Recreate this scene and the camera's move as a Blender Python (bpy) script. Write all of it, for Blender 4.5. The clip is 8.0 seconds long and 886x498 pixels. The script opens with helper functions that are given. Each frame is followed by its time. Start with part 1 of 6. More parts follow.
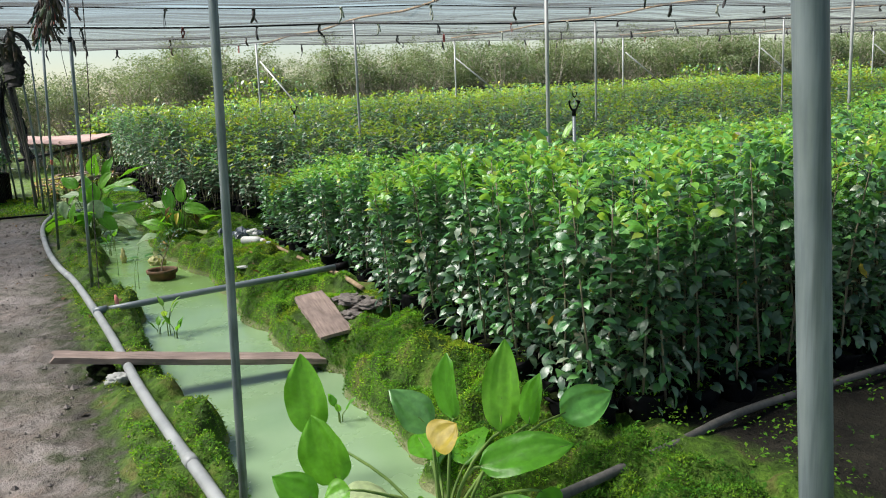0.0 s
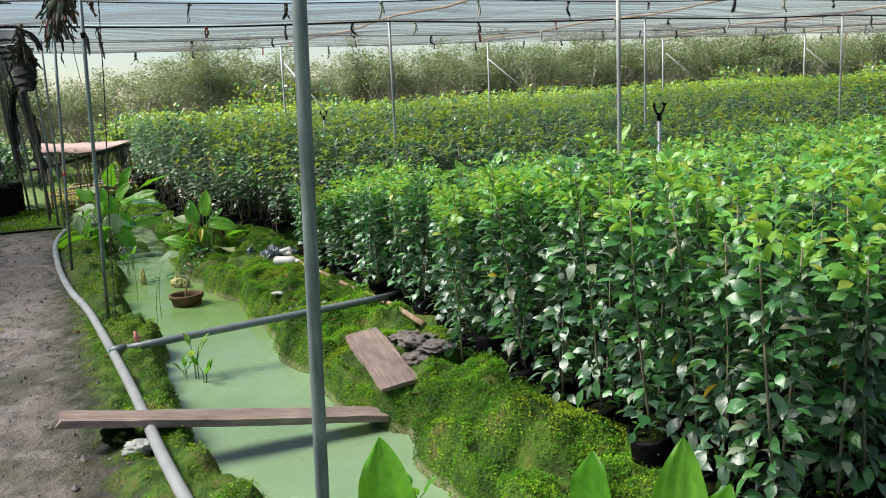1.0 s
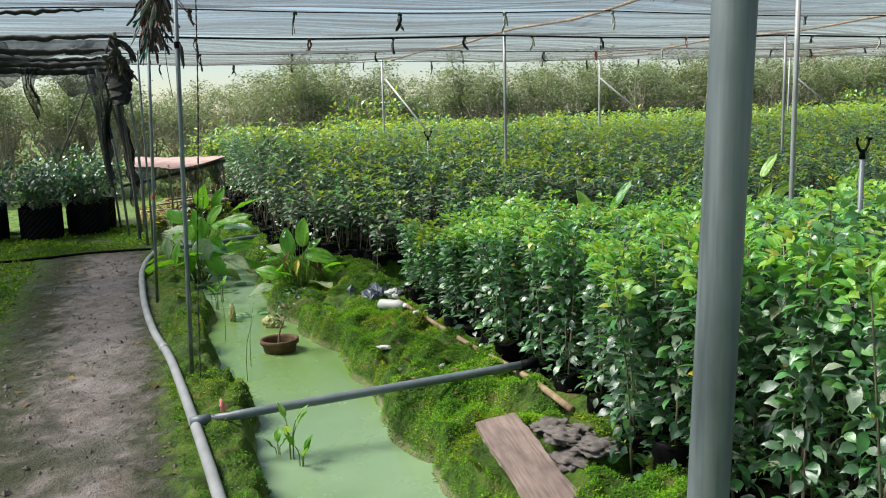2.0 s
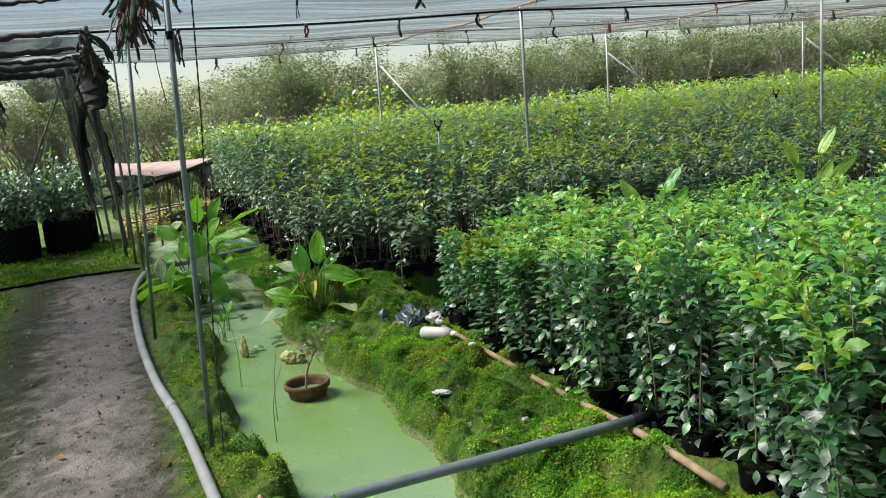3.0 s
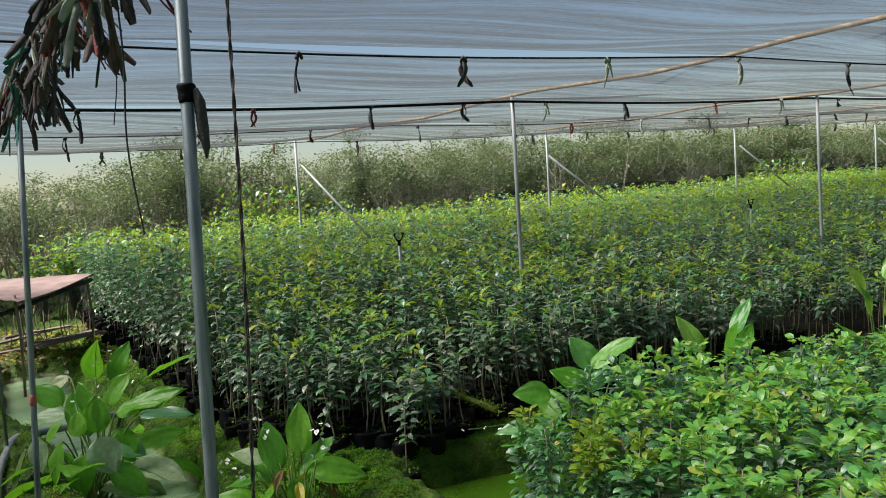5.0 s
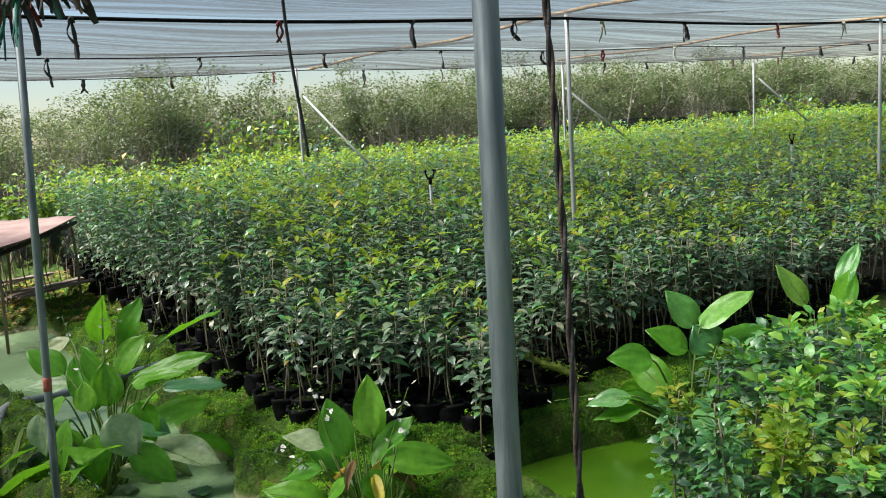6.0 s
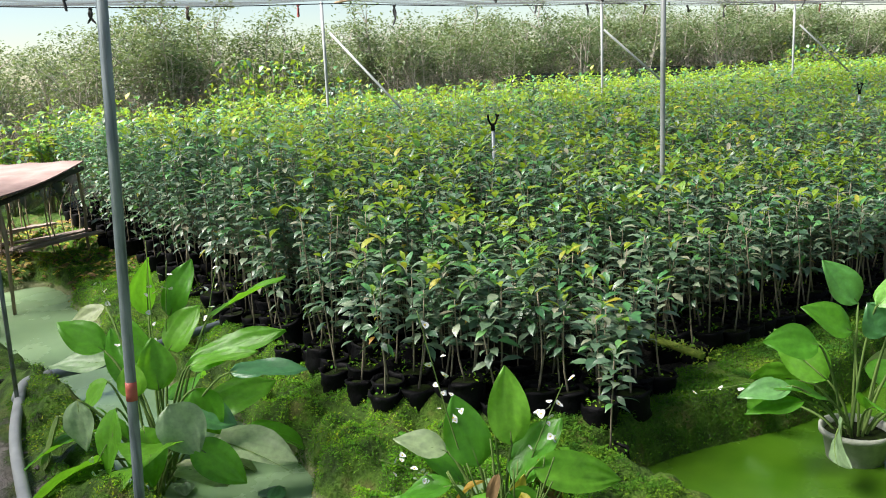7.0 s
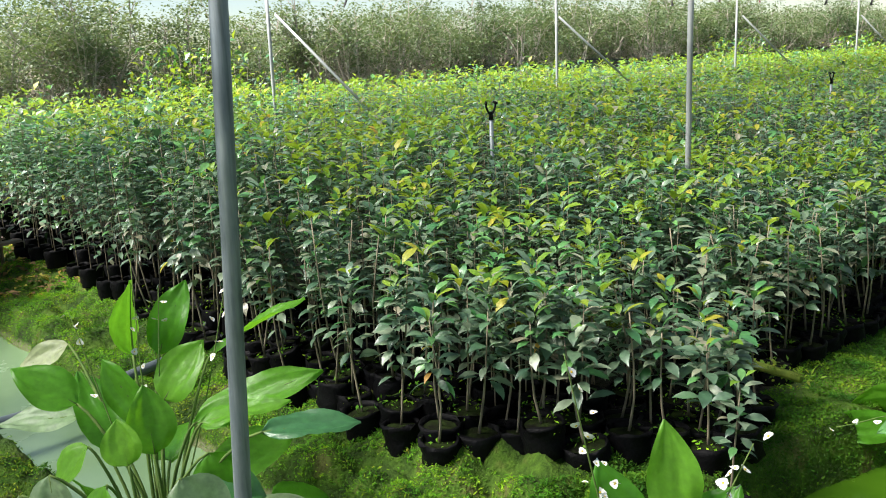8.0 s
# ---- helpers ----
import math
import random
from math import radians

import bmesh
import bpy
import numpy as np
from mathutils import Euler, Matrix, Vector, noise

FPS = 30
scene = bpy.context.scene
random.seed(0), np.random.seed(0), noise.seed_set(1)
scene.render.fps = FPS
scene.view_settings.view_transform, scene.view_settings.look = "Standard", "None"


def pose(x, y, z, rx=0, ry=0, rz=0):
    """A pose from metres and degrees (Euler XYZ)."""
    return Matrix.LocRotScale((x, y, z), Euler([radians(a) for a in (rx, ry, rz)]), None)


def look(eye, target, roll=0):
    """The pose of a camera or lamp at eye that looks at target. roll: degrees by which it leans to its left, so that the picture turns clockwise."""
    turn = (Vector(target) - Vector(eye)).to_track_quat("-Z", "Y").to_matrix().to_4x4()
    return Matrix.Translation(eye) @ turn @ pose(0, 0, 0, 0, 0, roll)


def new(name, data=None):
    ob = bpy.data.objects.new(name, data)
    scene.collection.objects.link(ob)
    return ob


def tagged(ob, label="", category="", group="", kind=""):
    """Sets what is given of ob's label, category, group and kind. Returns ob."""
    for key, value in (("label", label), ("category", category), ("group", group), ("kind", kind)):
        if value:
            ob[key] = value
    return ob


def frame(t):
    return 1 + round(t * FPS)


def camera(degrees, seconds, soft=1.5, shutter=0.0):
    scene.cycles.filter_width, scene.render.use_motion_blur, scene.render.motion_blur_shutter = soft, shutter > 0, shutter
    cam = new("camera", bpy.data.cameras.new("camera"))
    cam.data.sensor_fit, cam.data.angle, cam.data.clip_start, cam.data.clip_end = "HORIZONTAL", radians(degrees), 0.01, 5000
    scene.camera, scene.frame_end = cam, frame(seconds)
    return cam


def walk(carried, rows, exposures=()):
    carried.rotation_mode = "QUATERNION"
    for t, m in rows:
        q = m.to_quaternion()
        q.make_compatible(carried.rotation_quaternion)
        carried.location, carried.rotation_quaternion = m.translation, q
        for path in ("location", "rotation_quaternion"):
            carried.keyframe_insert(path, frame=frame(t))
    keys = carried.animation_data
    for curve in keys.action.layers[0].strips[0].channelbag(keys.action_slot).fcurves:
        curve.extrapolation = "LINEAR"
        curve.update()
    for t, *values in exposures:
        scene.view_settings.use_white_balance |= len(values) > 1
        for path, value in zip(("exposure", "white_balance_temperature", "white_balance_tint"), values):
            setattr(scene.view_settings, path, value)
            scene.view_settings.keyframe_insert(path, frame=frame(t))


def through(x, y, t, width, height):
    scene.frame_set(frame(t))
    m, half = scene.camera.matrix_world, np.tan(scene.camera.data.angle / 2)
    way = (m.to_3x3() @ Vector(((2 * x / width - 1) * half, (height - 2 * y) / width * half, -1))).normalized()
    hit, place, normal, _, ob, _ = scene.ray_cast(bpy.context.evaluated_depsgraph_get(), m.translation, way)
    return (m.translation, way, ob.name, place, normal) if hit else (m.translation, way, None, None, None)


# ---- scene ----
cam = camera(54.79, 8.0, soft=1.0)
PATH = [
    (0, (0.241, -0.082, 1.528), (1.108, 1.681, 1.153), -2.75),
    (0.5, (0.286, 0.318, 1.542), (1.160, 2.079, 1.180), -3.32),
    (1, (0.323, 0.811, 1.521), (1.159, 2.591, 1.158), -3.00),
    (1.5, (0.370, 1.247, 1.570), (1.112, 3.076, 1.244), -2.11),
    (1.7, (0.423, 1.468, 1.570), (1.097, 3.325, 1.260), -1.24),
    (2.8, (0.403, 2.591, 1.639), (1.093, 4.435, 1.288), -4.01),
    (3, (0.382, 2.814, 1.643), (1.078, 4.654, 1.284), -4.83),
    (3.5, (0.304, 3.340, 1.675), (1.165, 5.115, 1.345), -4.67),
    (4, (0.279, 3.834, 1.711), (1.219, 5.576, 1.425), -4.36),
    (4.2, (0.285, 4.079, 1.739), (1.257, 5.808, 1.484), -4.69),
    (5.3, (0.250, 5.303, 1.773), (1.274, 7.014, 1.626), -3.65),
    (5.5, (0.243, 5.514, 1.762), (1.274, 7.217, 1.568), -3.43),
    (6, (0.220, 5.958, 1.736), (1.280, 7.627, 1.436), -3.81),
    (6.5, (0.180, 6.401, 1.707), (1.241, 8.055, 1.335), -3.33),
    (7, (0.129, 6.881, 1.690), (1.206, 8.513, 1.274), -2.88),
    (7.5, (0.091, 7.306, 1.652), (1.192, 8.920, 1.225), -2.78),
    (8, (0.071, 7.830, 1.622), (1.328, 9.324, 1.187), -2.60),
]
walk(cam, [(t, look(eye, target, roll)) for t, eye, target, roll in PATH],
     [(0.0, 1.14), (3.0, 1.1), (4.2, 0.99), (5.4, 0.68), (6.4, 1.34), (8.0, 1.46)])


# ---- world, sun ----
world = bpy.data.worlds.new("world")
scene.world = world
world.use_nodes = True
wn = world.node_tree
sky = wn.nodes.new("ShaderNodeTexSky")
sky.sky_type, sky.sun_disc = "NISHITA", False
sky.sun_elevation, sky.sun_rotation = radians(53.3), radians(-63.4)
sky.dust_density, sky.air_density, sky.ozone_density = 0.4, 1.0, 1.0
wn.links.new(sky.outputs[0], wn.nodes["Background"].inputs[0])
wn.nodes["Background"].inputs[1].default_value = 0.059
sun = new("sun", bpy.data.lights.new("sun", "SUN"))
sun.data.energy, sun.data.angle, sun.data.color = 6.0, radians(29.0), (1.0, 0.955, 0.9)
sun.matrix_world = look((-4.2, 2.1, 6.3), (0, 0, 0))
tagged(sun, kind="structure")

# ---- helpers of this scene ----
rng = np.random.default_rng(7)


def mesh_of(name, V, F, mats, index=None, smooth=True):
    """A mesh from vertex and face arrays; F is a list of (n, 3) or (n, 4) arrays."""
    me = bpy.data.meshes.new(name)
    V = np.asarray(V, dtype=np.float32)
    F = [np.asarray(f, dtype=np.int32) for f in (F if isinstance(F, list) else [F])]
    F = [f for f in F if len(f)]
    loops = np.concatenate([f.ravel() for f in F])
    counts = np.concatenate([np.full(len(f), f.shape[1], dtype=np.int32) for f in F])
    starts = np.concatenate([[0], np.cumsum(counts)[:-1]]).astype(np.int32)
    me.vertices.add(len(V))
    me.vertices.foreach_set("co", V.ravel())
    me.loops.add(len(loops))
    me.loops.foreach_set("vertex_index", loops)
    me.polygons.add(len(counts))
    me.polygons.foreach_set("loop_start", starts)
    for m in mats:
        me.materials.append(m)
    if index is not None:
        me.polygons.foreach_set("material_index", np.asarray(index, dtype=np.int32))
    me.polygons.foreach_set("use_smooth", np.full(len(counts), smooth, dtype=bool))
    me.update(calc_edges=True)
    me.validate()
    return me


class Shape:
    """Gathers pieces (vertices, faces, material slot) into one mesh."""

    def __init__(self):
        self.V, self.T, self.Q, self.ti, self.qi, self.n = [], [], [], [], [], 0

    def add(self, V, F, slot=0):
        V, F = np.asarray(V, dtype=float), np.asarray(F, dtype=int)
        if F.shape[1] == 3:
            self.T.append(F + self.n)
            self.ti.append(np.full(len(F), slot) if np.isscalar(slot) else slot)
        else:
            self.Q.append(F + self.n)
            self.qi.append(np.full(len(F), slot) if np.isscalar(slot) else slot)
        self.V.append(V)
        self.n += len(V)
        return self

    def mesh(self, name, mats, smooth=True):
        F, idx = [], []
        for L, I in ((self.T, self.ti), (self.Q, self.qi)):
            if L:
                F.append(np.concatenate(L))
                idx.append(np.concatenate(I))
        return mesh_of(name, np.concatenate(self.V), F, mats, np.concatenate(idx), smooth)


def tube(points, radii, sides=8, cap=True):
    """A tube along points, as vertices and quads (the caps as fans of thin quads)."""
    P = np.asarray(points, dtype=float)
    R = np.full(len(P), radii) if np.isscalar(radii) else np.asarray(radii, dtype=float)
    d = np.gradient(P, axis=0)
    d /= np.linalg.norm(d, axis=1)[:, None] + 1e-9
    ref = np.array([0, 0, 1.0]) if abs(d[:, 2]).mean() < 0.8 else np.array([1.0, 0, 0])
    u = np.cross(d, ref)
    u /= np.linalg.norm(u, axis=1)[:, None] + 1e-9
    w = np.cross(d, u)
    a = np.linspace(0, 2 * np.pi, sides, endpoint=False)
    ring = P[:, None] + R[:, None, None] * (np.cos(a)[None, :, None] * u[:, None] + np.sin(a)[None, :, None] * w[:, None])
    V = ring.reshape(-1, 3)
    F = []
    for i in range(len(P) - 1):
        for k in range(sides):
            k2 = (k + 1) % sides
            F.append((i * sides + k, (i + 1) * sides + k, (i + 1) * sides + k2, i * sides + k2))
    if cap:
        n = len(V)
        V = np.concatenate([V, P[:1], P[-1:]])
        for k in range(0, sides, 2):
            F.append((n, k, (k + 1) % sides, (k + 2) % sides))
            e = (len(P) - 1) * sides
            F.append((n + 1, e + (k + 2) % sides, e + (k + 1) % sides, e + k))
    return V, np.array(F)


def smooth_line(points, n=24):
    """A Catmull-Rom line through points."""
    P = np.asarray(points, dtype=float)
    P = np.concatenate([[2 * P[0] - P[1]], P, [2 * P[-1] - P[-2]]])
    out = []
    seg = len(P) - 3
    for s in np.linspace(0, seg - 1e-6, n):
        i, t = int(s), s - int(s)
        a, b, c, d = P[i:i + 4]
        out.append(0.5 * (2 * b + (c - a) * t + (2 * a - 5 * b + 4 * c - d) * t * t + (3 * b - a - 3 * c + d) * t ** 3))
    return np.array(out)


def part(name, me, parent, label=""):
    ob = new(name, me)
    ob.parent = parent
    if label:
        tagged(ob, label)
    return ob


def thing(name, x, y, z, label, category, group="", rz=0.0):
    ob = new(name)
    ob.empty_display_size = 0.1
    ob.matrix_world = pose(x, y, z, 0, 0, rz)
    return tagged(ob, label, category, group)


# ---- materials ----
def material(name, color, rough=0.6, metal=0.0, spec=0.5):
    m = bpy.data.materials.new(name)
    m.use_nodes = True
    b = m.node_tree.nodes["Principled BSDF"]
    b.inputs["Base Color"].default_value = (*color, 1)
    b.inputs["Roughness"].default_value = rough
    b.inputs["Metallic"].default_value = metal
    b.inputs["Specular IOR Level"].default_value = spec
    return m, m.node_tree, b


def node(nt, kind, **kw):
    n = nt.nodes.new(kind)
    for k, v in kw.items():
        if k == "operation":
            n.operation = v
        elif k == "blend":
            n.blend_type = v
        elif k == "kind":
            n.data_type = v
        else:
            n.inputs[k].default_value = v
    return n


def coords(nt, scale=(1, 1, 1), world_space=True):
    m = nt.nodes.new("ShaderNodeMapping")
    m.inputs["Scale"].default_value = scale
    if world_space:
        g = nt.nodes.new("ShaderNodeNewGeometry")
        nt.links.new(g.outputs["Position"], m.inputs["Vector"])
    else:
        g = nt.nodes.new("ShaderNodeTexCoord")
        nt.links.new(g.outputs["Object"], m.inputs["Vector"])
    return m.outputs[0]


def noise_of(nt, vec, scale, detail=4.0, rough=0.55):
    n = node(nt, "ShaderNodeTexNoise", Scale=scale, Detail=detail, Roughness=rough)
    nt.links.new(vec, n.inputs["Vector"])
    return n.outputs["Fac"]


def ramp(nt, fac, stops):
    r = nt.nodes.new("ShaderNodeValToRGB")
    els = r.color_ramp.elements
    while len(els) < len(stops):
        els.new(0.5)
    for e, (p, c) in zip(els, stops):
        e.position = p
        e.color = (*c, 1) if len(c) == 3 else c
    nt.links.new(fac, r.inputs[0])
    return r.outputs[0]


def mixc(nt, fac, a, b, blend="MIX"):
    n = nt.nodes.new("ShaderNodeMix")
    n.data_type, n.blend_type = "RGBA", blend
    for v, i in ((fac, 0), (a, 6), (b, 7)):
        if hasattr(v, "links"):
            nt.links.new(v, n.inputs[i])
        else:
            n.inputs[i].default_value = v if np.isscalar(v) else (*v, 1)
    return n.outputs[2]


def bump(nt, b, height, strength=0.4, dist=0.01):
    n = node(nt, "ShaderNodeBump", Strength=strength, Distance=dist)
    nt.links.new(height, n.inputs["Height"])
    nt.links.new(n.outputs[0], b.inputs["Normal"])


def leaf_material(name, stops, rough=0.38, through=0.3, glow=(0.25, 0.5, 0.04), spec=0.5, patch=None, vary=None):
    """A leaf: colour varied leaf by leaf, some light comes through."""
    m, nt, b = material(name, (0.1, 0.2, 0.05), rough, 0, spec)
    g = nt.nodes.new("ShaderNodeNewGeometry")
    oi = nt.nodes.new("ShaderNodeObjectInfo")
    add = node(nt, "ShaderNodeMath", operation="ADD")
    nt.links.new(g.outputs["Random Per Island"], add.inputs[0])
    nt.links.new(oi.outputs["Random"], add.inputs[1])
    fr = node(nt, "ShaderNodeMath", operation="FRACT")
    nt.links.new(add.outputs[0], fr.inputs[0])
    col = ramp(nt, fr.outputs[0], stops)
    n = noise_of(nt, coords(nt), 45.0, 3)
    shade = ramp(nt, n, [(0.3, (0.75, 0.75, 0.75)), (0.7, (1.2, 1.2, 1.1))])
    col = mixc(nt, 1.0, col, shade, "MULTIPLY")
    if patch:
        big = ramp(nt, noise_of(nt, coords(nt), patch, 4), [(0.34, (0.3, 0.42, 0.5)), (0.46, (0.75, 0.85, 0.85)), (0.56, (1.25, 1.1, 0.9)), (0.66, (2.2, 1.5, 1.0))])
        col = mixc(nt, 1.0, col, big, "MULTIPLY")
    if vary:
        col = mixc(nt, 1.0, col, ramp(nt, oi.outputs["Random"], vary), "MULTIPLY")
    nt.links.new(col, b.inputs["Base Color"])
    bump(nt, b, noise_of(nt, coords(nt), 90.0, 3), 0.3, 0.004)
    tr = nt.nodes.new("ShaderNodeBsdfTranslucent")
    nt.links.new(mixc(nt, 0.6, col, glow), tr.inputs["Color"])
    mx = nt.nodes.new("ShaderNodeMixShader")
    mx.inputs[0].default_value = through
    nt.links.new(b.outputs[0], mx.inputs[1])
    nt.links.new(tr.outputs[0], mx.inputs[2])
    nt.links.new(mx.outputs[0], nt.nodes["Material Output"].inputs[0])
    return m


OLD = leaf_material("old_leaf", [(0.0, (0.032, 0.085, 0.05)), (0.45, (0.054, 0.127, 0.07)), (0.8, (0.082, 0.17, 0.085)), (1.0, (0.12, 0.185, 0.11))], 0.4, 0.1, (0.09, 0.28, 0.05), 0.95)
MID = leaf_material("grown_leaf", [(0.0, (0.044, 0.165, 0.062)), (0.5, (0.088, 0.275, 0.086)), (1.0, (0.16, 0.37, 0.11))], 0.38, 0.24, (0.24, 0.54, 0.06), 0.95)
YOUNG = leaf_material("young_leaf", [(0.0, (0.11, 0.38, 0.085)), (0.5, (0.21, 0.53, 0.095)), (0.9, (0.34, 0.6, 0.1)), (1.0, (0.5, 0.5, 0.09))], 0.4, 0.4, (0.5, 0.72, 0.05), 0.8)
LIME = leaf_material("lime_leaf", [(0.0, (0.12, 0.27, 0.03)), (0.5, (0.2, 0.36, 0.035)), (0.9, (0.31, 0.42, 0.04)), (1.0, (0.47, 0.4, 0.05))], 0.5, 0.36, (0.44, 0.56, 0.03), 0.5)
YELLOW = leaf_material("yellow_leaf", [(0.0, (0.55, 0.42, 0.04)), (0.6, (0.5, 0.5, 0.06)), (1.0, (0.45, 0.22, 0.05))], 0.5, 0.35, (0.6, 0.45, 0.05))
GREYLEAF = leaf_material("grey_green_leaf", [(0.0, (0.07, 0.145, 0.085)), (0.5, (0.135, 0.22, 0.135)), (0.85, (0.22, 0.28, 0.185)), (1.0, (0.29, 0.27, 0.19))], 0.42, 0.12, (0.12, 0.25, 0.07), 0.9)
TREELEAF = leaf_material("tree_leaf", [(0.0, (0.08, 0.13, 0.055)), (0.5, (0.115, 0.168, 0.075)), (0.85, (0.15, 0.2, 0.09)), (1.0, (0.185, 0.2, 0.11))], 0.55, 0.3, (0.24, 0.32, 0.08), 0.5, None, [(0.0, (0.75, 0.82, 0.8)), (0.5, (1.0, 1.0, 1.0)), (1.0, (1.2, 1.1, 1.05))])
BIGLEAF = leaf_material("plantain_leaf", [(0.0, (0.075, 0.26, 0.022)), (0.5, (0.12, 0.36, 0.028)), (1.0, (0.18, 0.42, 0.035))], 0.38, 0.46, (0.28, 0.7, 0.02), 0.45)
PALELEAF = leaf_material("pale_leaf", [(0.0, (0.24, 0.36, 0.2)), (0.6, (0.3, 0.42, 0.24)), (1.0, (0.42, 0.46, 0.24))], 0.45, 0.3, (0.35, 0.5, 0.12))
MOSSLEAF = leaf_material("moss_frond", [(0.0, (0.085, 0.28, 0.016)), (0.6, (0.15, 0.42, 0.02)), (1.0, (0.27, 0.5, 0.028))], 0.7, 0.35, (0.28, 0.52, 0.02), 0.3, 7.0)
MOSSGOLD = leaf_material("yellow_moss_frond", [(0.0, (0.17, 0.32, 0.02)), (0.6, (0.27, 0.42, 0.026)), (1.0, (0.4, 0.42, 0.04))], 0.75, 0.3, (0.35, 0.42, 0.04), 0.15)
BRUSH = leaf_material("brush_leaf", [(0.0, (0.12, 0.115, 0.075)), (0.5, (0.17, 0.15, 0.1)), (1.0, (0.22, 0.185, 0.13))], 0.8, 0.3, (0.3, 0.3, 0.12), 0.2)
ROLLED = leaf_material("yellowed_leaf", [(0.0, (0.5, 0.52, 0.17)), (1.0, (0.62, 0.6, 0.28))], 0.55, 0.3, (0.5, 0.5, 0.15))
# a darker copy of the moss green, shade put into its colour; weeds share it
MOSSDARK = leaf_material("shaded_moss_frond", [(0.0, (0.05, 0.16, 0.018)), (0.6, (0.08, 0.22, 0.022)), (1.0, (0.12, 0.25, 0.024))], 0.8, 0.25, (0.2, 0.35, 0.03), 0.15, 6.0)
DRYLEAF = leaf_material("dry_leaf", [(0.0, (0.09, 0.055, 0.03)), (0.5, (0.2, 0.13, 0.06)), (1.0, (0.32, 0.22, 0.09))], 0.8, 0.15, (0.3, 0.2, 0.05), 0.2)


def bark_material(name, a, b2, scale=30):
    m, nt, b = material(name, a, 0.85)
    n = noise_of(nt, coords(nt, (1, 1, 0.25)), scale, 5)
    nt.links.new(ramp(nt, n, [(0.3, a), (0.7, b2)]), b.inputs["Base Color"])
    bump(nt, b, n, 0.5, 0.01)
    return m


STEM = bark_material("sapling_stem", (0.15, 0.125, 0.085), (0.34, 0.29, 0.2), 60)
BARK = bark_material("tree_bark", (0.26, 0.22, 0.18), (0.5, 0.44, 0.37), 14)
MOSSY = bark_material("mossy_bark", (0.12, 0.17, 0.02), (0.26, 0.32, 0.04), 30)
STALK = bark_material("green_stalk", (0.08, 0.16, 0.03), (0.18, 0.26, 0.06), 30)
BAMBOO = bark_material("bamboo", (0.17, 0.11, 0.06), (0.36, 0.27, 0.16), 18)
DARKSTICK = bark_material("grey_pole", (0.06, 0.06, 0.055), (0.15, 0.14, 0.125), 22)
STICK = bark_material("weathered_stick", (0.18, 0.13, 0.09), (0.36, 0.29, 0.2), 22)

# galvanised pipe, greened by algae near the mud
GALV, nt, b = material("galvanised_steel", (0.3, 0.32, 0.34), 0.48, 0.35)
n1 = noise_of(nt, coords(nt, (1, 1, 0.35)), 26, 5)
col = ramp(nt, n1, [(0.3, (0.12, 0.15, 0.165)), (0.5, (0.19, 0.23, 0.25)), (0.65, (0.24, 0.28, 0.3)), (0.85, (0.33, 0.36, 0.37))])
streak = noise_of(nt, coords(nt, (1, 1, 0.05)), 70, 4, 0.65)
col = mixc(nt, 1.0, col, ramp(nt, streak, [(0.34, (0.55, 0.58, 0.55)), (0.5, (0.95, 0.95, 0.95)), (0.68, (1.3, 1.25, 1.15))]), "MULTIPLY")
sep = nt.nodes.new("ShaderNodeSeparateXYZ")
nt.links.new(coords(nt), sep.inputs[0])
low = node(nt, "ShaderNodeMapRange", **{"From Min": 0.25, "From Max": 0.75, "To Min": 1.0, "To Max": 0.0})
nt.links.new(sep.outputs[2], low.inputs[0])
spots = node(nt, "ShaderNodeMath", operation="MULTIPLY")
nt.links.new(low.outputs[0], spots.inputs[0])
nt.links.new(ramp(nt, noise_of(nt, coords(nt), 18, 4), [(0.35, (0.2, 0.2, 0.2)), (0.6, (1, 1, 1))]), spots.inputs[1])
nt.links.new(mixc(nt, spots.outputs[0], col, (0.075, 0.1, 0.03)), b.inputs["Base Color"])
nt.links.new(ramp(nt, n1, [(0.3, (0.42, 0.42, 0.42)), (0.8, (0.65, 0.65, 0.65))]), b.inputs["Roughness"])
bump(nt, b, noise_of(nt, coords(nt, (1, 1, 0.3)), 90, 3), 0.12, 0.003)


def plastic(name, a, b2, rough=0.45, scale=9, bumpy=0.15, spec=0.5):
    m, nt, b = material(name, a, rough, 0, spec)
    n = noise_of(nt, coords(nt), scale, 5)
    nt.links.new(ramp(nt, n, [(0.35, a), (0.7, b2)]), b.inputs["Base Color"])
    bump(nt, b, noise_of(nt, coords(nt), scale * 6, 3), bumpy, 0.006)
    return m


PVC_WHITE = plastic("white_pvc", (0.24, 0.255, 0.255), (0.36, 0.375, 0.37), 0.45, 5)
PVC_GREY = plastic("grey_pvc", (0.11, 0.14, 0.155), (0.19, 0.22, 0.235), 0.4, 8)
BLACK = plastic("black_plastic", (0.002, 0.002, 0.0024), (0.005, 0.005, 0.006), 0.6, 14, 0.6, 0.12)
RAG = plastic("dark_rag", (0.018, 0.018, 0.02), (0.06, 0.055, 0.055), 0.8, 25, 0.6)
RAGBROWN = plastic("brown_rag", (0.045, 0.032, 0.026), (0.12, 0.085, 0.07), 0.85, 25, 0.6)
RAGRED = plastic("faded_red_rag", (0.16, 0.03, 0.03), (0.25, 0.06, 0.05), 0.85, 25, 0.6)
RAGPALE = plastic("pale_rag", (0.3, 0.32, 0.27), (0.45, 0.46, 0.4), 0.85, 25, 0.6)
RAGGREEN = plastic("green_rag", (0.02, 0.12, 0.1), (0.05, 0.2, 0.16), 0.85, 25, 0.6)
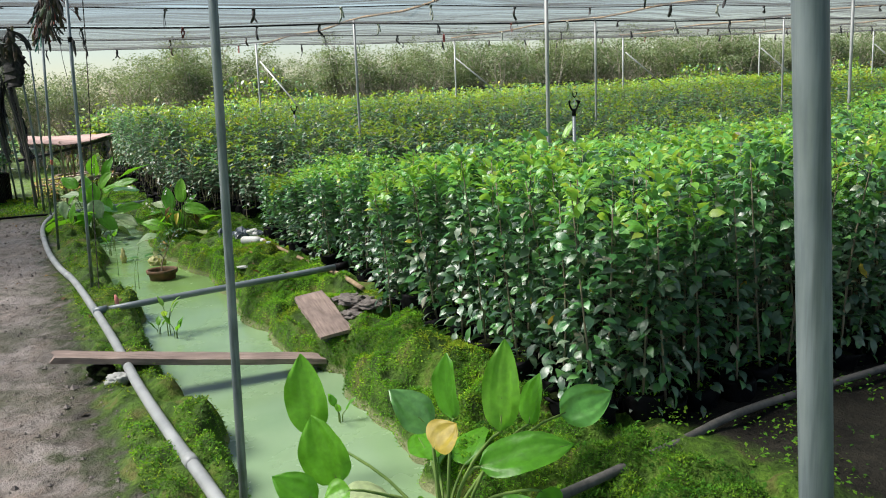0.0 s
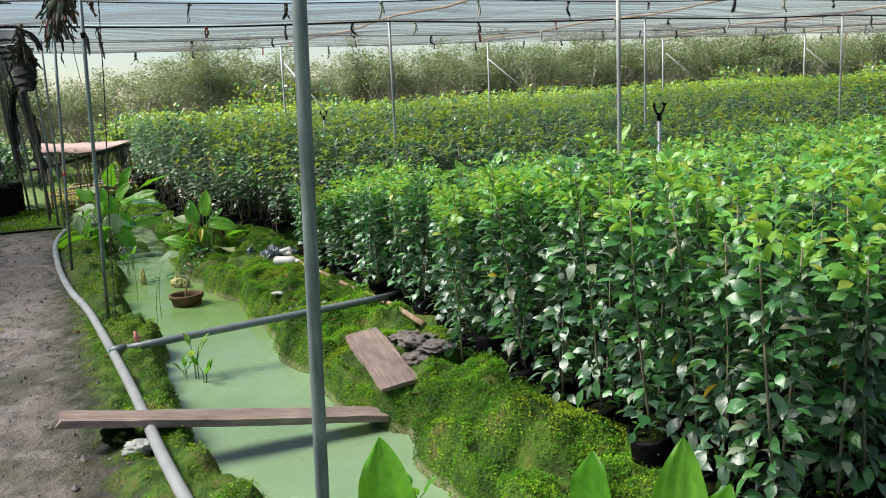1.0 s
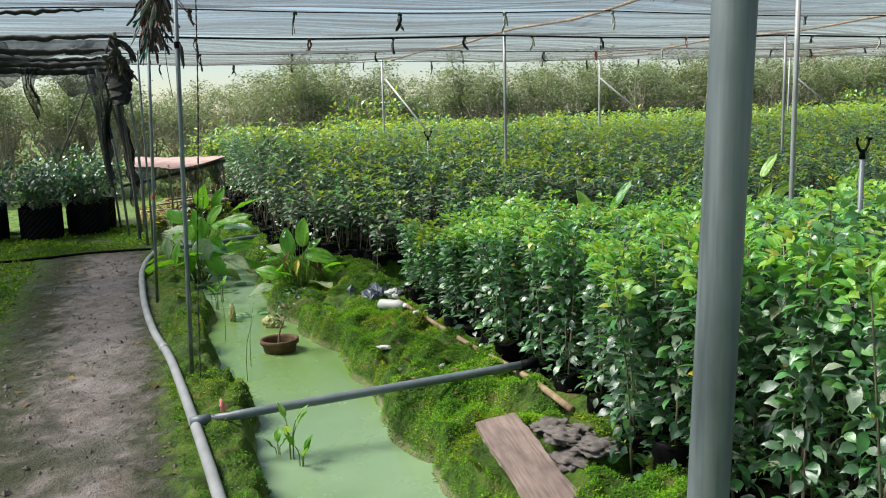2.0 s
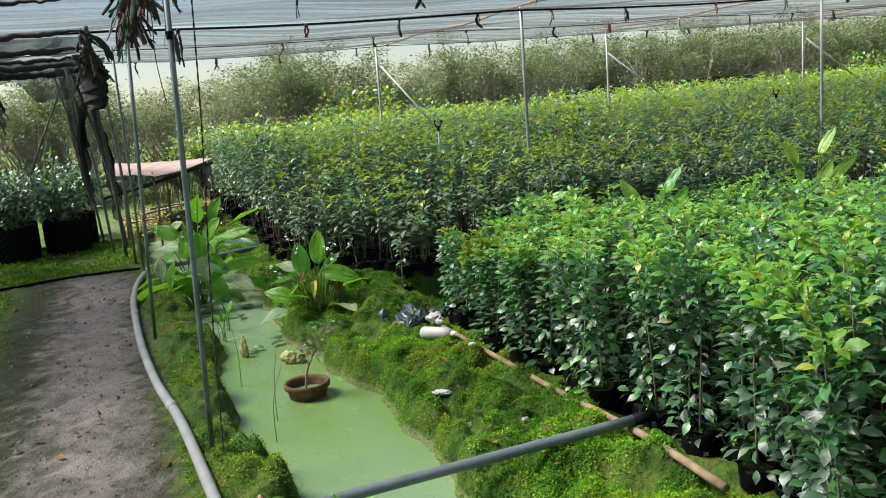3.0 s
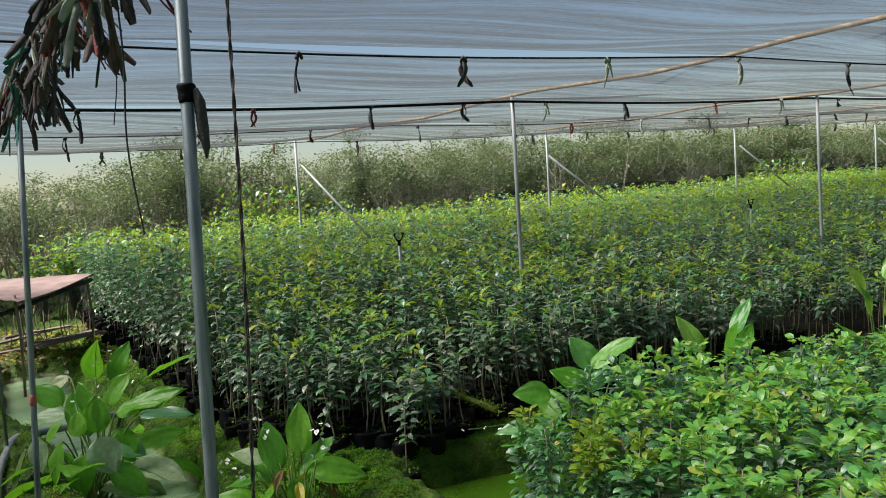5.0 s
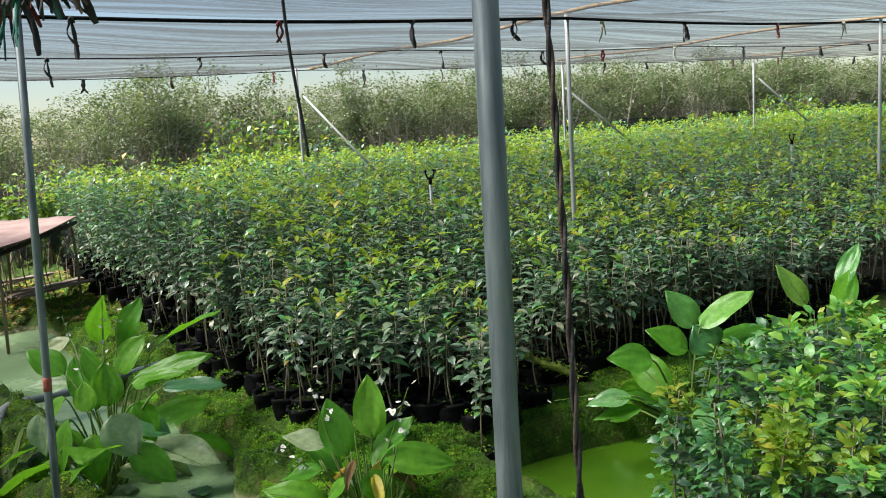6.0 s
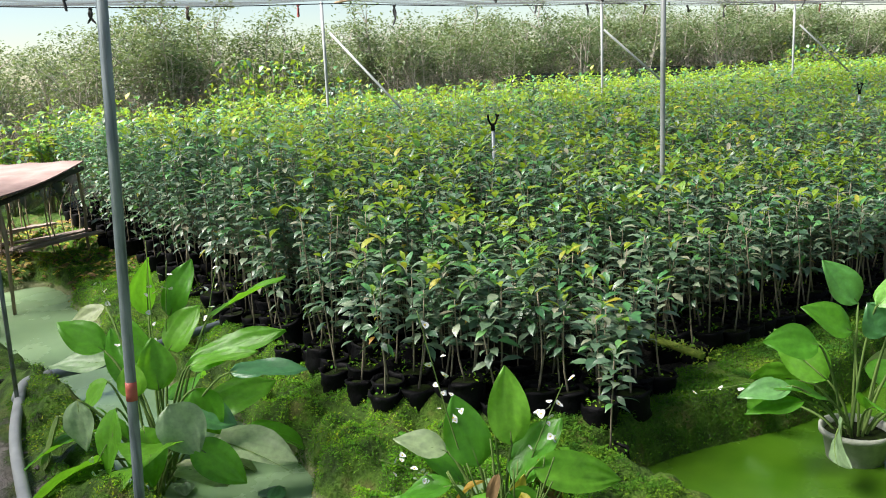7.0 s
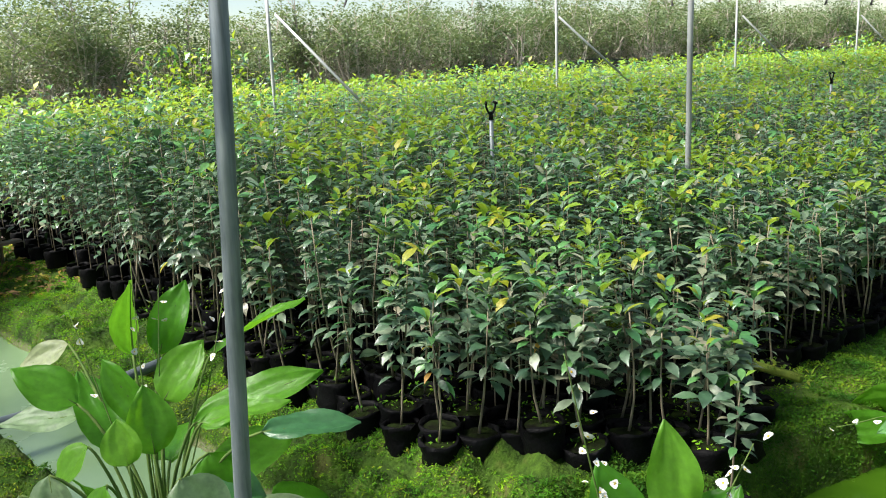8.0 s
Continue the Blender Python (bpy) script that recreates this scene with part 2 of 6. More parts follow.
WHITE_PLASTIC = plastic("white_plastic", (0.5, 0.51, 0.47), (0.66, 0.66, 0.63), 0.5, 12, 0.2)
WHITE_RAG = plastic("white_sack", (0.26, 0.27, 0.25), (0.48, 0.49, 0.46), 0.7, 25, 0.6)
PINK = plastic("pink_plastic", (0.7, 0.22, 0.2), (0.8, 0.35, 0.3), 0.5, 20)
TAPE = plastic("red_tape", (0.34, 0.07, 0.05), (0.46, 0.13, 0.09), 0.55, 30)
PETAL = plastic("white_petal", (0.78, 0.79, 0.74), (0.85, 0.85, 0.82), 0.6, 30)
POLLEN = plastic("yellow_flower_centre", (0.7, 0.5, 0.03), (0.75, 0.6, 0.05), 0.6, 40)
POTSOIL = plastic("potting_soil", (0.006, 0.005, 0.004), (0.02, 0.036, 0.006), 0.95, 24, 1.0, 0.1)
TERRA = plastic("terracotta", (0.06, 0.045, 0.015), (0.2, 0.09, 0.05), 0.8, 16, 0.5)
SHEET = plastic("pink_roof_sheet", (0.24, 0.155, 0.135), (0.34, 0.24, 0.21), 0.75, 5, 0.3)
EARTH = plastic("dry_earth", (0.12, 0.105, 0.095), (0.25, 0.22, 0.2), 0.95, 30, 1.0)
BLUE_BAG = plastic("blue_grey_plastic_bag", (0.03, 0.045, 0.06), (0.12, 0.15, 0.18), 0.35, 12, 0.4)

# worn planks
WOOD, nt, b = material("weathered_plank", (0.3, 0.2, 0.16), 0.85)
g1 = noise_of(nt, coords(nt, (2.0, 26, 26), False), 3.0, 6, 0.65)
g2 = noise_of(nt, coords(nt, (1, 1, 1), False), 6.0, 4)
c = ramp(nt, g1, [(0.25, (0.14, 0.105, 0.09)), (0.5, (0.28, 0.22, 0.195)), (0.8, (0.4, 0.33, 0.295))])
c = mixc(nt, 1.0, c, ramp(nt, g2, [(0.3, (0.65, 0.62, 0.6)), (0.7, (1.15, 1.1, 1.05))]), "MULTIPLY")
nt.links.new(c, b.inputs["Base Color"])
bump(nt, b, g1, 0.6, 0.006)

# shade cloth: a woven net that lets about half of the light through
def net_material(name, tone, open_lo, open_hi):
    m, nt, b = material(name, tone, 0.7)
    v = coords(nt)
    bands = noise_of(nt, coords(nt, (0.07, 2.2, 0.3)), 4.0, 8, 0.72)
    fine = noise_of(nt, coords(nt, (1.2, 9.0, 1)), 11.0, 4, 0.75)
    f = node(nt, "ShaderNodeMath", operation="ADD")
    nt.links.new(bands, f.inputs[0])
    half = node(nt, "ShaderNodeMath", operation="MULTIPLY")
    nt.links.new(fine, half.inputs[0])
    half.inputs[1].default_value = 0.26
    nt.links.new(half.outputs[0], f.inputs[1])
    mr = node(nt, "ShaderNodeMapRange", **{"From Min": 0.55, "From Max": 0.73, "To Min": open_lo, "To Max": open_hi})
    nt.links.new(f.outputs[0], mr.inputs[0])
    tl = nt.nodes.new("ShaderNodeBsdfTranslucent")
    tl.inputs["Color"].default_value = (*tone, 1)
    cloth = nt.nodes.new("ShaderNodeMixShader")
    cloth.inputs[0].default_value = 0.7
    nt.links.new(b.outputs[0], cloth.inputs[1])
    nt.links.new(tl.outputs[0], cloth.inputs[2])
    clear = nt.nodes.new("ShaderNodeBsdfTransparent")
    mx = nt.nodes.new("ShaderNodeMixShader")
    nt.links.new(mr.outputs[0], mx.inputs[0])
    nt.links.new(cloth.outputs[0], mx.inputs[1])
    nt.links.new(clear.outputs[0], mx.inputs[2])
    nt.links.new(mx.outputs[0], nt.nodes["Material Output"].inputs[0])
    return m


NET = net_material("shade_net", (0.075, 0.076, 0.076), 0.22, 0.74)
DARKNET = net_material("dark_shade_net", (0.05, 0.055, 0.06), 0.08, 0.34)

# ground: trodden mud on the path, moss on the banks, dark soil under the beds
GROUND, nt, b = material("ground_soil", (0.2, 0.16, 0.12), 0.85, 0, 0.22)
v = coords(nt)
big = noise_of(nt, v, 1.6, 5)
mid = noise_of(nt, v, 7.0, 6, 0.6)
fine = noise_of(nt, v, 55.0, 4, 0.7)
mud = ramp(nt, mid, [(0.3, (0.06, 0.054, 0.048)), (0.46, (0.14, 0.125, 0.112)), (0.6, (0.23, 0.2, 0.182)), (0.76, (0.32, 0.275, 0.25))])
wet = noise_of(nt, v, 3.2, 7, 0.68)
mud = mixc(nt, 1.0, mud, ramp(nt, wet, [(0.36, (0.4, 0.42, 0.41)), (0.47, (0.72, 0.73, 0.7)), (0.56, (1.2, 1.14, 1.08)), (0.66, (1.7, 1.55, 1.45))]), "MULTIPLY")
mud = mixc(nt, ramp(nt, big, [(0.45, (0, 0, 0)), (0.62, (0.5, 0.5, 0.5))]), mud, mixc(nt, fine, (0.075, 0.064, 0.054), (0.22, 0.185, 0.155)))
moss = ramp(nt, mid, [(0.28, (0.02, 0.035, 0.008)), (0.42, (0.045, 0.095, 0.012)), (0.54, (0.085, 0.17, 0.018)), (0.66, (0.13, 0.14, 0.04)), (0.84, (0.17, 0.14, 0.07))])
moss = mixc(nt, 1.0, moss, ramp(nt, fine, [(0.3, (0.55, 0.55, 0.5)), (0.7, (1.3, 1.3, 1.2))]), "MULTIPLY")
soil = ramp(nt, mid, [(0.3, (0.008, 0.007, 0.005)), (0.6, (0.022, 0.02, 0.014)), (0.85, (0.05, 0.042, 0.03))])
sep = nt.nodes.new("ShaderNodeSeparateXYZ")
nt.links.new(v, sep.inputs[0])


def step_mask(axis, lo, hi, wobble):
    a = node(nt, "ShaderNodeMath", operation="MULTIPLY_ADD")
    nt.links.new(mid, a.inputs[0])
    a.inputs[1].default_value = wobble
    nt.links.new(sep.outputs[axis], a.inputs[2])
    r = node(nt, "ShaderNodeMapRange", **{"From Min": lo + wobble / 2, "From Max": hi + wobble / 2})
    nt.links.new(a.outputs[0], r.inputs[0])
    return r.outputs[0]


algae = mixc(nt, fine, (0.022, 0.03, 0.013), (0.075, 0.085, 0.04))
dried = mixc(nt, mid, (0.13, 0.12, 0.108), (0.42, 0.37, 0.34))
mud = mixc(nt, ramp(nt, noise_of(nt, v, 2.3, 8, 0.7), [(0.48, (0, 0, 0)), (0.58, (1, 1, 1))]), mud, dried)
mud = mixc(nt, ramp(nt, noise_of(nt, v, 1.1, 6, 0.65), [(0.5, (0, 0, 0)), (0.6, (0.75, 0.75, 0.75))]), mud, mixc(nt, fine, (0.03, 0.036, 0.02), (0.1, 0.105, 0.06)))
upper = node(nt, "ShaderNodeMath", operation="MULTIPLY")
nt.links.new(step_mask(1, 5.6, 7.4, 1.6), upper.inputs[0])
upper.inputs[1].default_value = 0.6
mud = mixc(nt, upper.outputs[0], mud, dried)
col = mixc(nt, step_mask(0, -0.3, 0.0, 0.9), algae, mud)
col = mixc(nt, step_mask(0, 0.24, 0.44, 1.1), col, algae)
col = mixc(nt, step_mask(0, 0.4, 0.54, 0.5), col, moss)
left = step_mask(0, -0.62, -0.4, 0.6)
col = mixc(nt, left, moss, col)
far = step_mask(1, 11.7, 12.3, 0.6)
notyet = node(nt, "ShaderNodeMath", operation="MULTIPLY")
nt.links.new(far, notyet.inputs[0])
notyet.inputs[1].default_value = 0.85
col = mixc(nt, notyet.outputs[0], col, moss)
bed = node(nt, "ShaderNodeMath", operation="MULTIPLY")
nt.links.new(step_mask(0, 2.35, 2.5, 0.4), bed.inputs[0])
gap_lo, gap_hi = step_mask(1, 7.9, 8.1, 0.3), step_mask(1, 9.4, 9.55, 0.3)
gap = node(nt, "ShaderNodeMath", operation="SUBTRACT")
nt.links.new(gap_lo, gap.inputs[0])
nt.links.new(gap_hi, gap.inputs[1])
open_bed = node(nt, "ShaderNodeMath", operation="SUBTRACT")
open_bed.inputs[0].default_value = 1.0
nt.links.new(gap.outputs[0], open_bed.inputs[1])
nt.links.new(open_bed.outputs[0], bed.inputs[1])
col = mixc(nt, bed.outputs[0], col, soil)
scum = node(nt, "ShaderNodeMath", operation="MULTIPLY_ADD")
nt.links.new(mid, scum.inputs[0])
scum.inputs[1].default_value = 0.05
nt.links.new(sep.outputs[2], scum.inputs[2])
low = node(nt, "ShaderNodeMapRange", **{"From Min": 0.05, "From Max": 0.075, "To Min": 1.0, "To Max": 0.0})
nt.links.new(scum.outputs[0], low.inputs[0])
inner = node(nt, "ShaderNodeMath", operation="SUBTRACT")
inner.inputs[0].default_value = 1.0
nt.links.new(step_mask(0, 1.8, 1.95, 0.2), inner.inputs[1])
rimmed = node(nt, "ShaderNodeMath", operation="MULTIPLY")
nt.links.new(low.outputs[0], rimmed.inputs[0])
nt.links.new(inner.outputs[0], rimmed.inputs[1])
col = mixc(nt, rimmed.outputs[0], col, mixc(nt, fine, (0.12, 0.16, 0.05), (0.36, 0.36, 0.2)))
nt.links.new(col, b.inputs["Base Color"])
nt.links.new(ramp(nt, big, [(0.42, (0.85, 0.85, 0.85)), (0.62, (0.38, 0.38, 0.38))]), b.inputs["Roughness"])
hgt = node(nt, "ShaderNodeMath", operation="MULTIPLY_ADD")
nt.links.new(fine, hgt.inputs[0])
hgt.inputs[1].default_value = 0.4
nt.links.new(mid, hgt.inputs[2])
bump(nt, b, hgt.outputs[0], 1.0, 0.05)


# pond: milky green water with a dusting of algae
def water_material(name, a, b2, film, stretch=None):
    m, nt, b = material(name, a, 0.3, 0, 0.5)
    v = coords(nt)
    n = noise_of(nt, v, 1.3, 5)
    c = ramp(nt, n, [(0.35, a), (0.65, b2)])
    specks = ramp(nt, noise_of(nt, v, 140, 2, 0.8), [(0.55, (0, 0, 0)), (0.72, (1, 1, 1))])
    patch = ramp(nt, noise_of(nt, v, 2.2, 5, 0.6), [(0.45, (0.05, 0.05, 0.05)), (0.7, (0.8, 0.8, 0.8))])
    k = node(nt, "ShaderNodeMath", operation="MULTIPLY")
    nt.links.new(specks, k.inputs[0])
    nt.links.new(patch, k.inputs[1])
    c = mixc(nt, k.outputs[0], c, film)
    if stretch:
        sp = nt.nodes.new("ShaderNodeSeparateXYZ")
        nt.links.new(v, sp.inputs[0])
        lo = node(nt, "ShaderNodeMapRange", **{"From Min": stretch[0], "From Max": stretch[0] + 1.2})
        hi = node(nt, "ShaderNodeMapRange", **{"From Min": stretch[1] - 1.0, "From Max": stretch[1], "To Min": 1.0, "To Max": 0.0})
        nt.links.new(sp.outputs[1], lo.inputs[0])
        nt.links.new(sp.outputs[1], hi.inputs[0])
        m1 = node(nt, "ShaderNodeMath", operation="MULTIPLY")
        nt.links.new(lo.outputs[0], m1.inputs[0])
        nt.links.new(hi.outputs[0], m1.inputs[1])
        m2 = node(nt, "ShaderNodeMath", operation="MULTIPLY")
        nt.links.new(m1.outputs[0], m2.inputs[0])
        nt.links.new(ramp(nt, n, [(0.3, (0.35, 0.35, 0.35)), (0.6, (0.9, 0.9, 0.9))]), m2.inputs[1])
        c = mixc(nt, m2.outputs[0], c, (0.15, 0.27, 0.05))
    nt.links.new(c, b.inputs["Base Color"])
    nt.links.new(ramp(nt, patch, [(0.0, (0.16, 0.16, 0.16)), (1.0, (0.45, 0.45, 0.45))]), b.inputs["Roughness"])
    bump(nt, b, noise_of(nt, v, 6.0, 2), 0.03, 0.01)
    return m


WATER = water_material("milky_green_water", (0.19, 0.3, 0.155), (0.25, 0.365, 0.205), (0.22, 0.33, 0.11), (5.8, 9.4))
WATER2 = water_material("algae_green_water", (0.04, 0.11, 0.006), (0.075, 0.165, 0.01), (0.12, 0.22, 0.02))


# ---- ground ----
def edge_left(y):
    return 0.86 + 0.05 * np.sin(y * 2.3) + 0.03 * np.sin(y * 5.1 + 1) - 0.2 * np.clip((y - 10.5) / 3, 0, 1)


def edge_right(y):
    e = 1.55 + 0.05 * np.sin(y * 1.9 + 0.6) + 0.03 * np.sin(y * 6.3)
    return e - 0.13 * np.clip((y - 7.0) / 1.5, 0, 1) - 0.18 * np.clip((y - 11) / 2, 0, 1)


def lump(x, y, f, seed):
    return (np.sin(x * f + seed) * np.sin(y * f * 1.13 + 2 * seed) + 0.6 * np.sin(x * f * 2.1 + y * f * 1.7 + seed) + 0.4 * np.sin(x * f * 3.9 - y * f * 3.1 + 3 * seed)) / 2


def cushions(x, y, size, seed):
    """Rounded cushions with creases between them: 1 on a top, 0 in a crease."""
    table = np.random.default_rng(seed).random((64, 64, 3))
    x, y = np.broadcast_arrays(np.asarray(x, dtype=float) / size, np.asarray(y, dtype=float) / size)
    i, j = np.floor(x).astype(int), np.floor(y).astype(int)
    best = np.zeros(x.shape)
    for di in (-1, 0, 1):
        for dj in (-1, 0, 1):
            q = table[(i + di) % 64, (j + dj) % 64]
            d2 = (i + di + q[..., 0] - x) ** 2 + (j + dj + q[..., 1] - y) ** 2
            best = np.maximum(best, (0.55 + 0.45 * q[..., 2]) * np.sqrt(np.clip(1 - d2 / 0.62, 0, 1)))
    return best


def ground_z(x, y):
    x, y = np.asarray(x, dtype=float), np.asarray(y, dtype=float)
    z = np.full(np.broadcast(x, y).shape, 0.13)
    z = z + 0.012 * lump(x, y, 4.0, 1.0) + np.where((x > -1.2) & (x < 0.5), 0.014 * lump(x, y, 12.0, 3.0) + 0.007 * lump(x, y, 31.0, 2.0), 0)
    bank = 0.13 + 0.075 * np.clip((x - 1.6) / 0.45, 0, 1)
    z = np.where(x > 1.2, bank + 0.03 * lump(x, y, 5.0, 2.0), z)
    rim = np.clip((x - 0.5) / 0.15, 0, 1) * np.clip((1.0 - x) / 0.1, 0, 1)
    z = z + rim * (0.03 + 0.035 * lump(x, y, 7.0, 4.0))
    l, r = edge_left(y), edge_right(y)
    # the canal
    d = np.minimum(x - l, r - x) - 0.09 * (cushions(x, y, 0.24, 9) - 0.45)
    inside = np.clip((d + 0.09) / 0.16, 0, 1) * np.clip((14.95 - y) / 0.25, 0, 1)
    z = z * (1 - inside) - 0.22 * inside
    # the cross channel between the two beds
    c = np.minimum(np.minimum(y - 8.22, 9.12 + 0.08 * np.sin(3 * x) - y), x - 2.36)
    ins2 = np.clip((c + 0.08) / 0.16, 0, 1)
    z = z * (1 - ins2) - 0.22 * ins2
    # a mossy hump beside the near end of the bed
    pipe = np.interp(y, [-3, 2, 4.13, 5.9, 7.75, 10, 11], [0.8, 0.74, 0.63, 0.58, 0.455, 0.405, 0.48])
    rough = (1 - np.exp(-((x - pipe) / 0.06) ** 2)) * (1 - np.exp(-((x - 1.76) / 0.16) ** 4 - ((y - 4.7) / 0.36) ** 4)) * np.clip((x - 0.45) / 0.1, 0, 1) * np.clip((z + 0.05) / 0.1, 0, 1) * np.clip((2.5 - x) / 0.3, 0, 1)
    z = z + rough * (0.035 * lump(x, y, 10.0, 5.0) + np.where(x > 1.1, 0.11, 0.06) * (cushions(x, y, 0.22, 7) - 0.45) + 0.07 * (cushions(x, y, 0.1, 8) - 0.45))
    z = z + 0.11 * np.exp(-((x - 1.88) ** 2 / 0.03 + (y - 3.6) ** 2 / 0.2)) - 0.13 * np.exp(-((x - 1.62) ** 2 / 0.02 + (y - 4.2) ** 2 / 0.07))
    return z


xs = np.concatenate([[-600, -200, -70, -30, -14, -8, -5], np.arange(-3.5, -0.7, 0.14), np.arange(-0.7, 0.4, 0.045), np.arange(0.4, 2.35, 0.022), np.arange(2.35, 2.5, 0.05), np.arange(2.5, 7, 0.15), [7.5, 8.5, 10, 13, 18, 26, 45, 90, 250, 600]])
ys = np.concatenate([[-600, -200, -60, -25, -12, -7, -4, -2.5, -1.5, -0.8, 0, 0.6], np.arange(1.0, 3.0, 0.035), np.arange(3.0, 9.6, 0.024), np.arange(9.6, 12.5, 0.04), np.arange(12.5, 19, 0.12), [20, 22, 26, 34, 50, 90, 250, 600]])
X, Y = np.meshgrid(xs, ys, indexing="ij")
Z = ground_z(X, Y)
nx, ny = X.shape
ii = (np.arange(nx - 1)[:, None] * ny + np.arange(ny - 1)[None]).ravel()
ground = new("ground", mesh_of("ground", np.stack([X, Y, Z], -1).reshape(-1, 3), np.stack([ii, ii + ny, ii + ny + 1, ii + 1], 1), [GROUND]))
tagged(ground, "trodden muddy path and mossy banks of a nursery", "ground", kind="structure")


def sheet(name, x0, x1, y0, y1, z, mat, label, cat):
    V = np.array([(x0, y0, z), (x1, y0, z), (x1, y1, z), (x0, y1, z), (x0, y0, z - 0.2), (x1, y0, z - 0.2), (x1, y1, z - 0.2), (x0, y1, z - 0.2)])
    F = np.array([(0, 1, 2, 3), (4, 7, 6, 5), (0, 4, 5, 1), (1, 5, 6, 2), (2, 6, 7, 3), (3, 7, 4, 0)])
    return tagged(new(name, mesh_of(name, V, F, [mat], smooth=False)), label, cat, kind="structure")


sheet("water_1", 0.35, 1.85, -4.0, 17.5, 0.0, WATER, "milky pale green water in a narrow canal", "water")
sheet("water_2", 1.95, 14.0, 7.9, 9.3, 0.003, WATER2, "bright green algae water between two beds", "water")

# ---- posts and roof ----
def post_mesh(h, r, mat):
    s = Shape()
    s.add(*tube([(0, 0, -0.3), (0, 0, h * 0.33), (0, 0, h * 0.66), (0, 0, h)], r, 16))
    return s.mesh("post_pipe", [mat])


def post(x, y, top, r=0.0125, lean=(0.0, 0.0), label="grey galvanised steel roof post standing in mud", mat=None):
    t = thing("roof_post", x, y, 0.0, label, "post", "roof posts")
    t.matrix_world = look((x, y, 0), (x + lean[0], y + lean[1], top)) @ pose(0, 0, 0, 180, 0, 0)
    part("pipe", post_mesh(top, r, mat or GALV), t)
    return t


ROOF = 2.42
p0 = post(0.777, 0.29, ROOF, 0.0122, (-0.067, 0.077))
p1 = post(0.685, 2.201, ROOF, 0.0122, (0.072, -0.034))
p2 = post(0.62, 6.524, ROOF, 0.0122, (0.087, 0.093))
p3 = post(0.5, 8.869, 2.22, 0.0122, (0.108, -0.022), "galvanised steel post with a band of red tape")
p4 = post(0.55, 11.45, 2.3, 0.0105, (0.0, -0.3), "thin mossy post beside the canal")
for x, y in ((4.41, 6.22), (4.385, 10.7), (4.27, 15.26), (8.2, 6.2), (8.18, 10.6), (8.15, 15.1), (12.2, 6.2), (12.2, 10.7), (12.3, 15.15), (16.3, 10.7), (16.3, 15.1), (20.3, 10.7), (20.3, 15.1), (24.3, 15.1), (4.4, 1.9), (8.2, 1.9), (28.3, 15.1)):
    post(x, y, ROOF, 0.0165, (0.03, 0.02), "pale galvanised steel roof post standing among saplings", PVC_WHITE)


# diagonal braces from the outer posts down into the bed
def brace(x0, y0, z0, x1, y1, z1, r=0.014):
    t = thing("brace", x0, y0, z0, "pale steel brace leaning on an outer roof post", "brace", "braces")
    part("pipe", Shape().add(*tube([(0, 0, 0), (x1 - x0, y1 - y0, z1 - z0)], r, 8)).mesh("brace_pipe", [PVC_WHITE]), t)
    return t


brace(4.33, 15.2, 2.1, 4.98, 14.25, 0.9)
for x in (8.15, 12.3, 16.3, 20.3):
    brace(x, 15.05, 2.05, x + 0.95, 14.55, 1.1)

# lengthwise poles and cross wires that carry the net
WIRES = [-2.2, -0.1, 2.15, 4.3, 6.4, 8.45, 10.72, 12.9, 15.1]


def pole_along(name, points, r, mat, label, cat, sides=8):
    P = np.asarray(points, dtype=float)
    t = thing(name, *P[0], label, cat, name + "s")
    part("shaft", Shape().add(*tube(P - P[0], r, sides)).mesh(name, [mat]), t)
    return t


for x in (4.45, 8.15, 12.25, 16.3):
    pts = [(x + 0.03 * math.sin(y * 1.7 + x), y, ROOF + 0.0 + 0.02 * math.sin(y * 2.1 + x)) for y in np.linspace(-2, 15.2, 30)]
    pole_along("bamboo_purlin", pts, 0.014, BAMBOO, "long pale bamboo pole under the roof net", "pole")
pts = [(0.62 + 0.02 * math.sin(y * 2.7), y, ROOF - 0.03 - 0.09 * max(0, (y - 7) / 5)) for y in np.linspace(-2, 12.5, 30)]
pole_along("bamboo_purlin", pts, 0.014, STICK, "dark weathered pole along the path's roof edge", "pole")
for y in WIRES:
    r = 0.011 if abs(y - 10.72) < 0.1 else 0.005
    pts = [(x, y + 0.02 * math.sin(x), ROOF - 0.035 - 0.03 * abs(math.sin(math.pi * (x - 0.4) / 3.95))) for x in np.linspace(-8, 30, 90)]
    pole_along("cross_wire", pts, r, BLACK, "thin black wire strung between the roof posts", "wire", 5)


def net_strip(y0, y1, x0, x1, z, sag, mat, seed, name="roof_net"):
    nx2, ny2 = 150, 12
    V = []
    for i in range(nx2 + 1):
        x = x0 + (x1 - x0) * i / nx2
        for j in range(ny2 + 1):
            v2 = j / ny2
            w = 4 * v2 * (1 - v2)
            zz = z - 0.03 * abs(math.sin(math.pi * (x - 0.4) / 3.95)) - sag * w * (0.75 + 0.25 * math.sin(x * 1.3 + seed))
            zz += 0.02 * w * math.sin(x * 2.9 + 3 * v2 + seed) + 0.012 * math.sin(v2 * 19 + math.sin(x * 0.7 + seed) * 2)
            V.append((x, y0 + (y1 - y0) * v2 + 0.025 * math.sin(x * 1.7 + seed), zz))
    i2 = (np.arange(nx2)[:, None] * (ny2 + 1) + np.arange(ny2)[None]).ravel()
    F = np.stack([i2, i2 + ny2 + 1, i2 + ny2 + 2, i2 + 1], 1)
    ob = new(name, mesh_of(name, V, F, [mat]))
    return tagged(ob, "pale woven shade net stretched as a roof", "shade net", kind="structure")


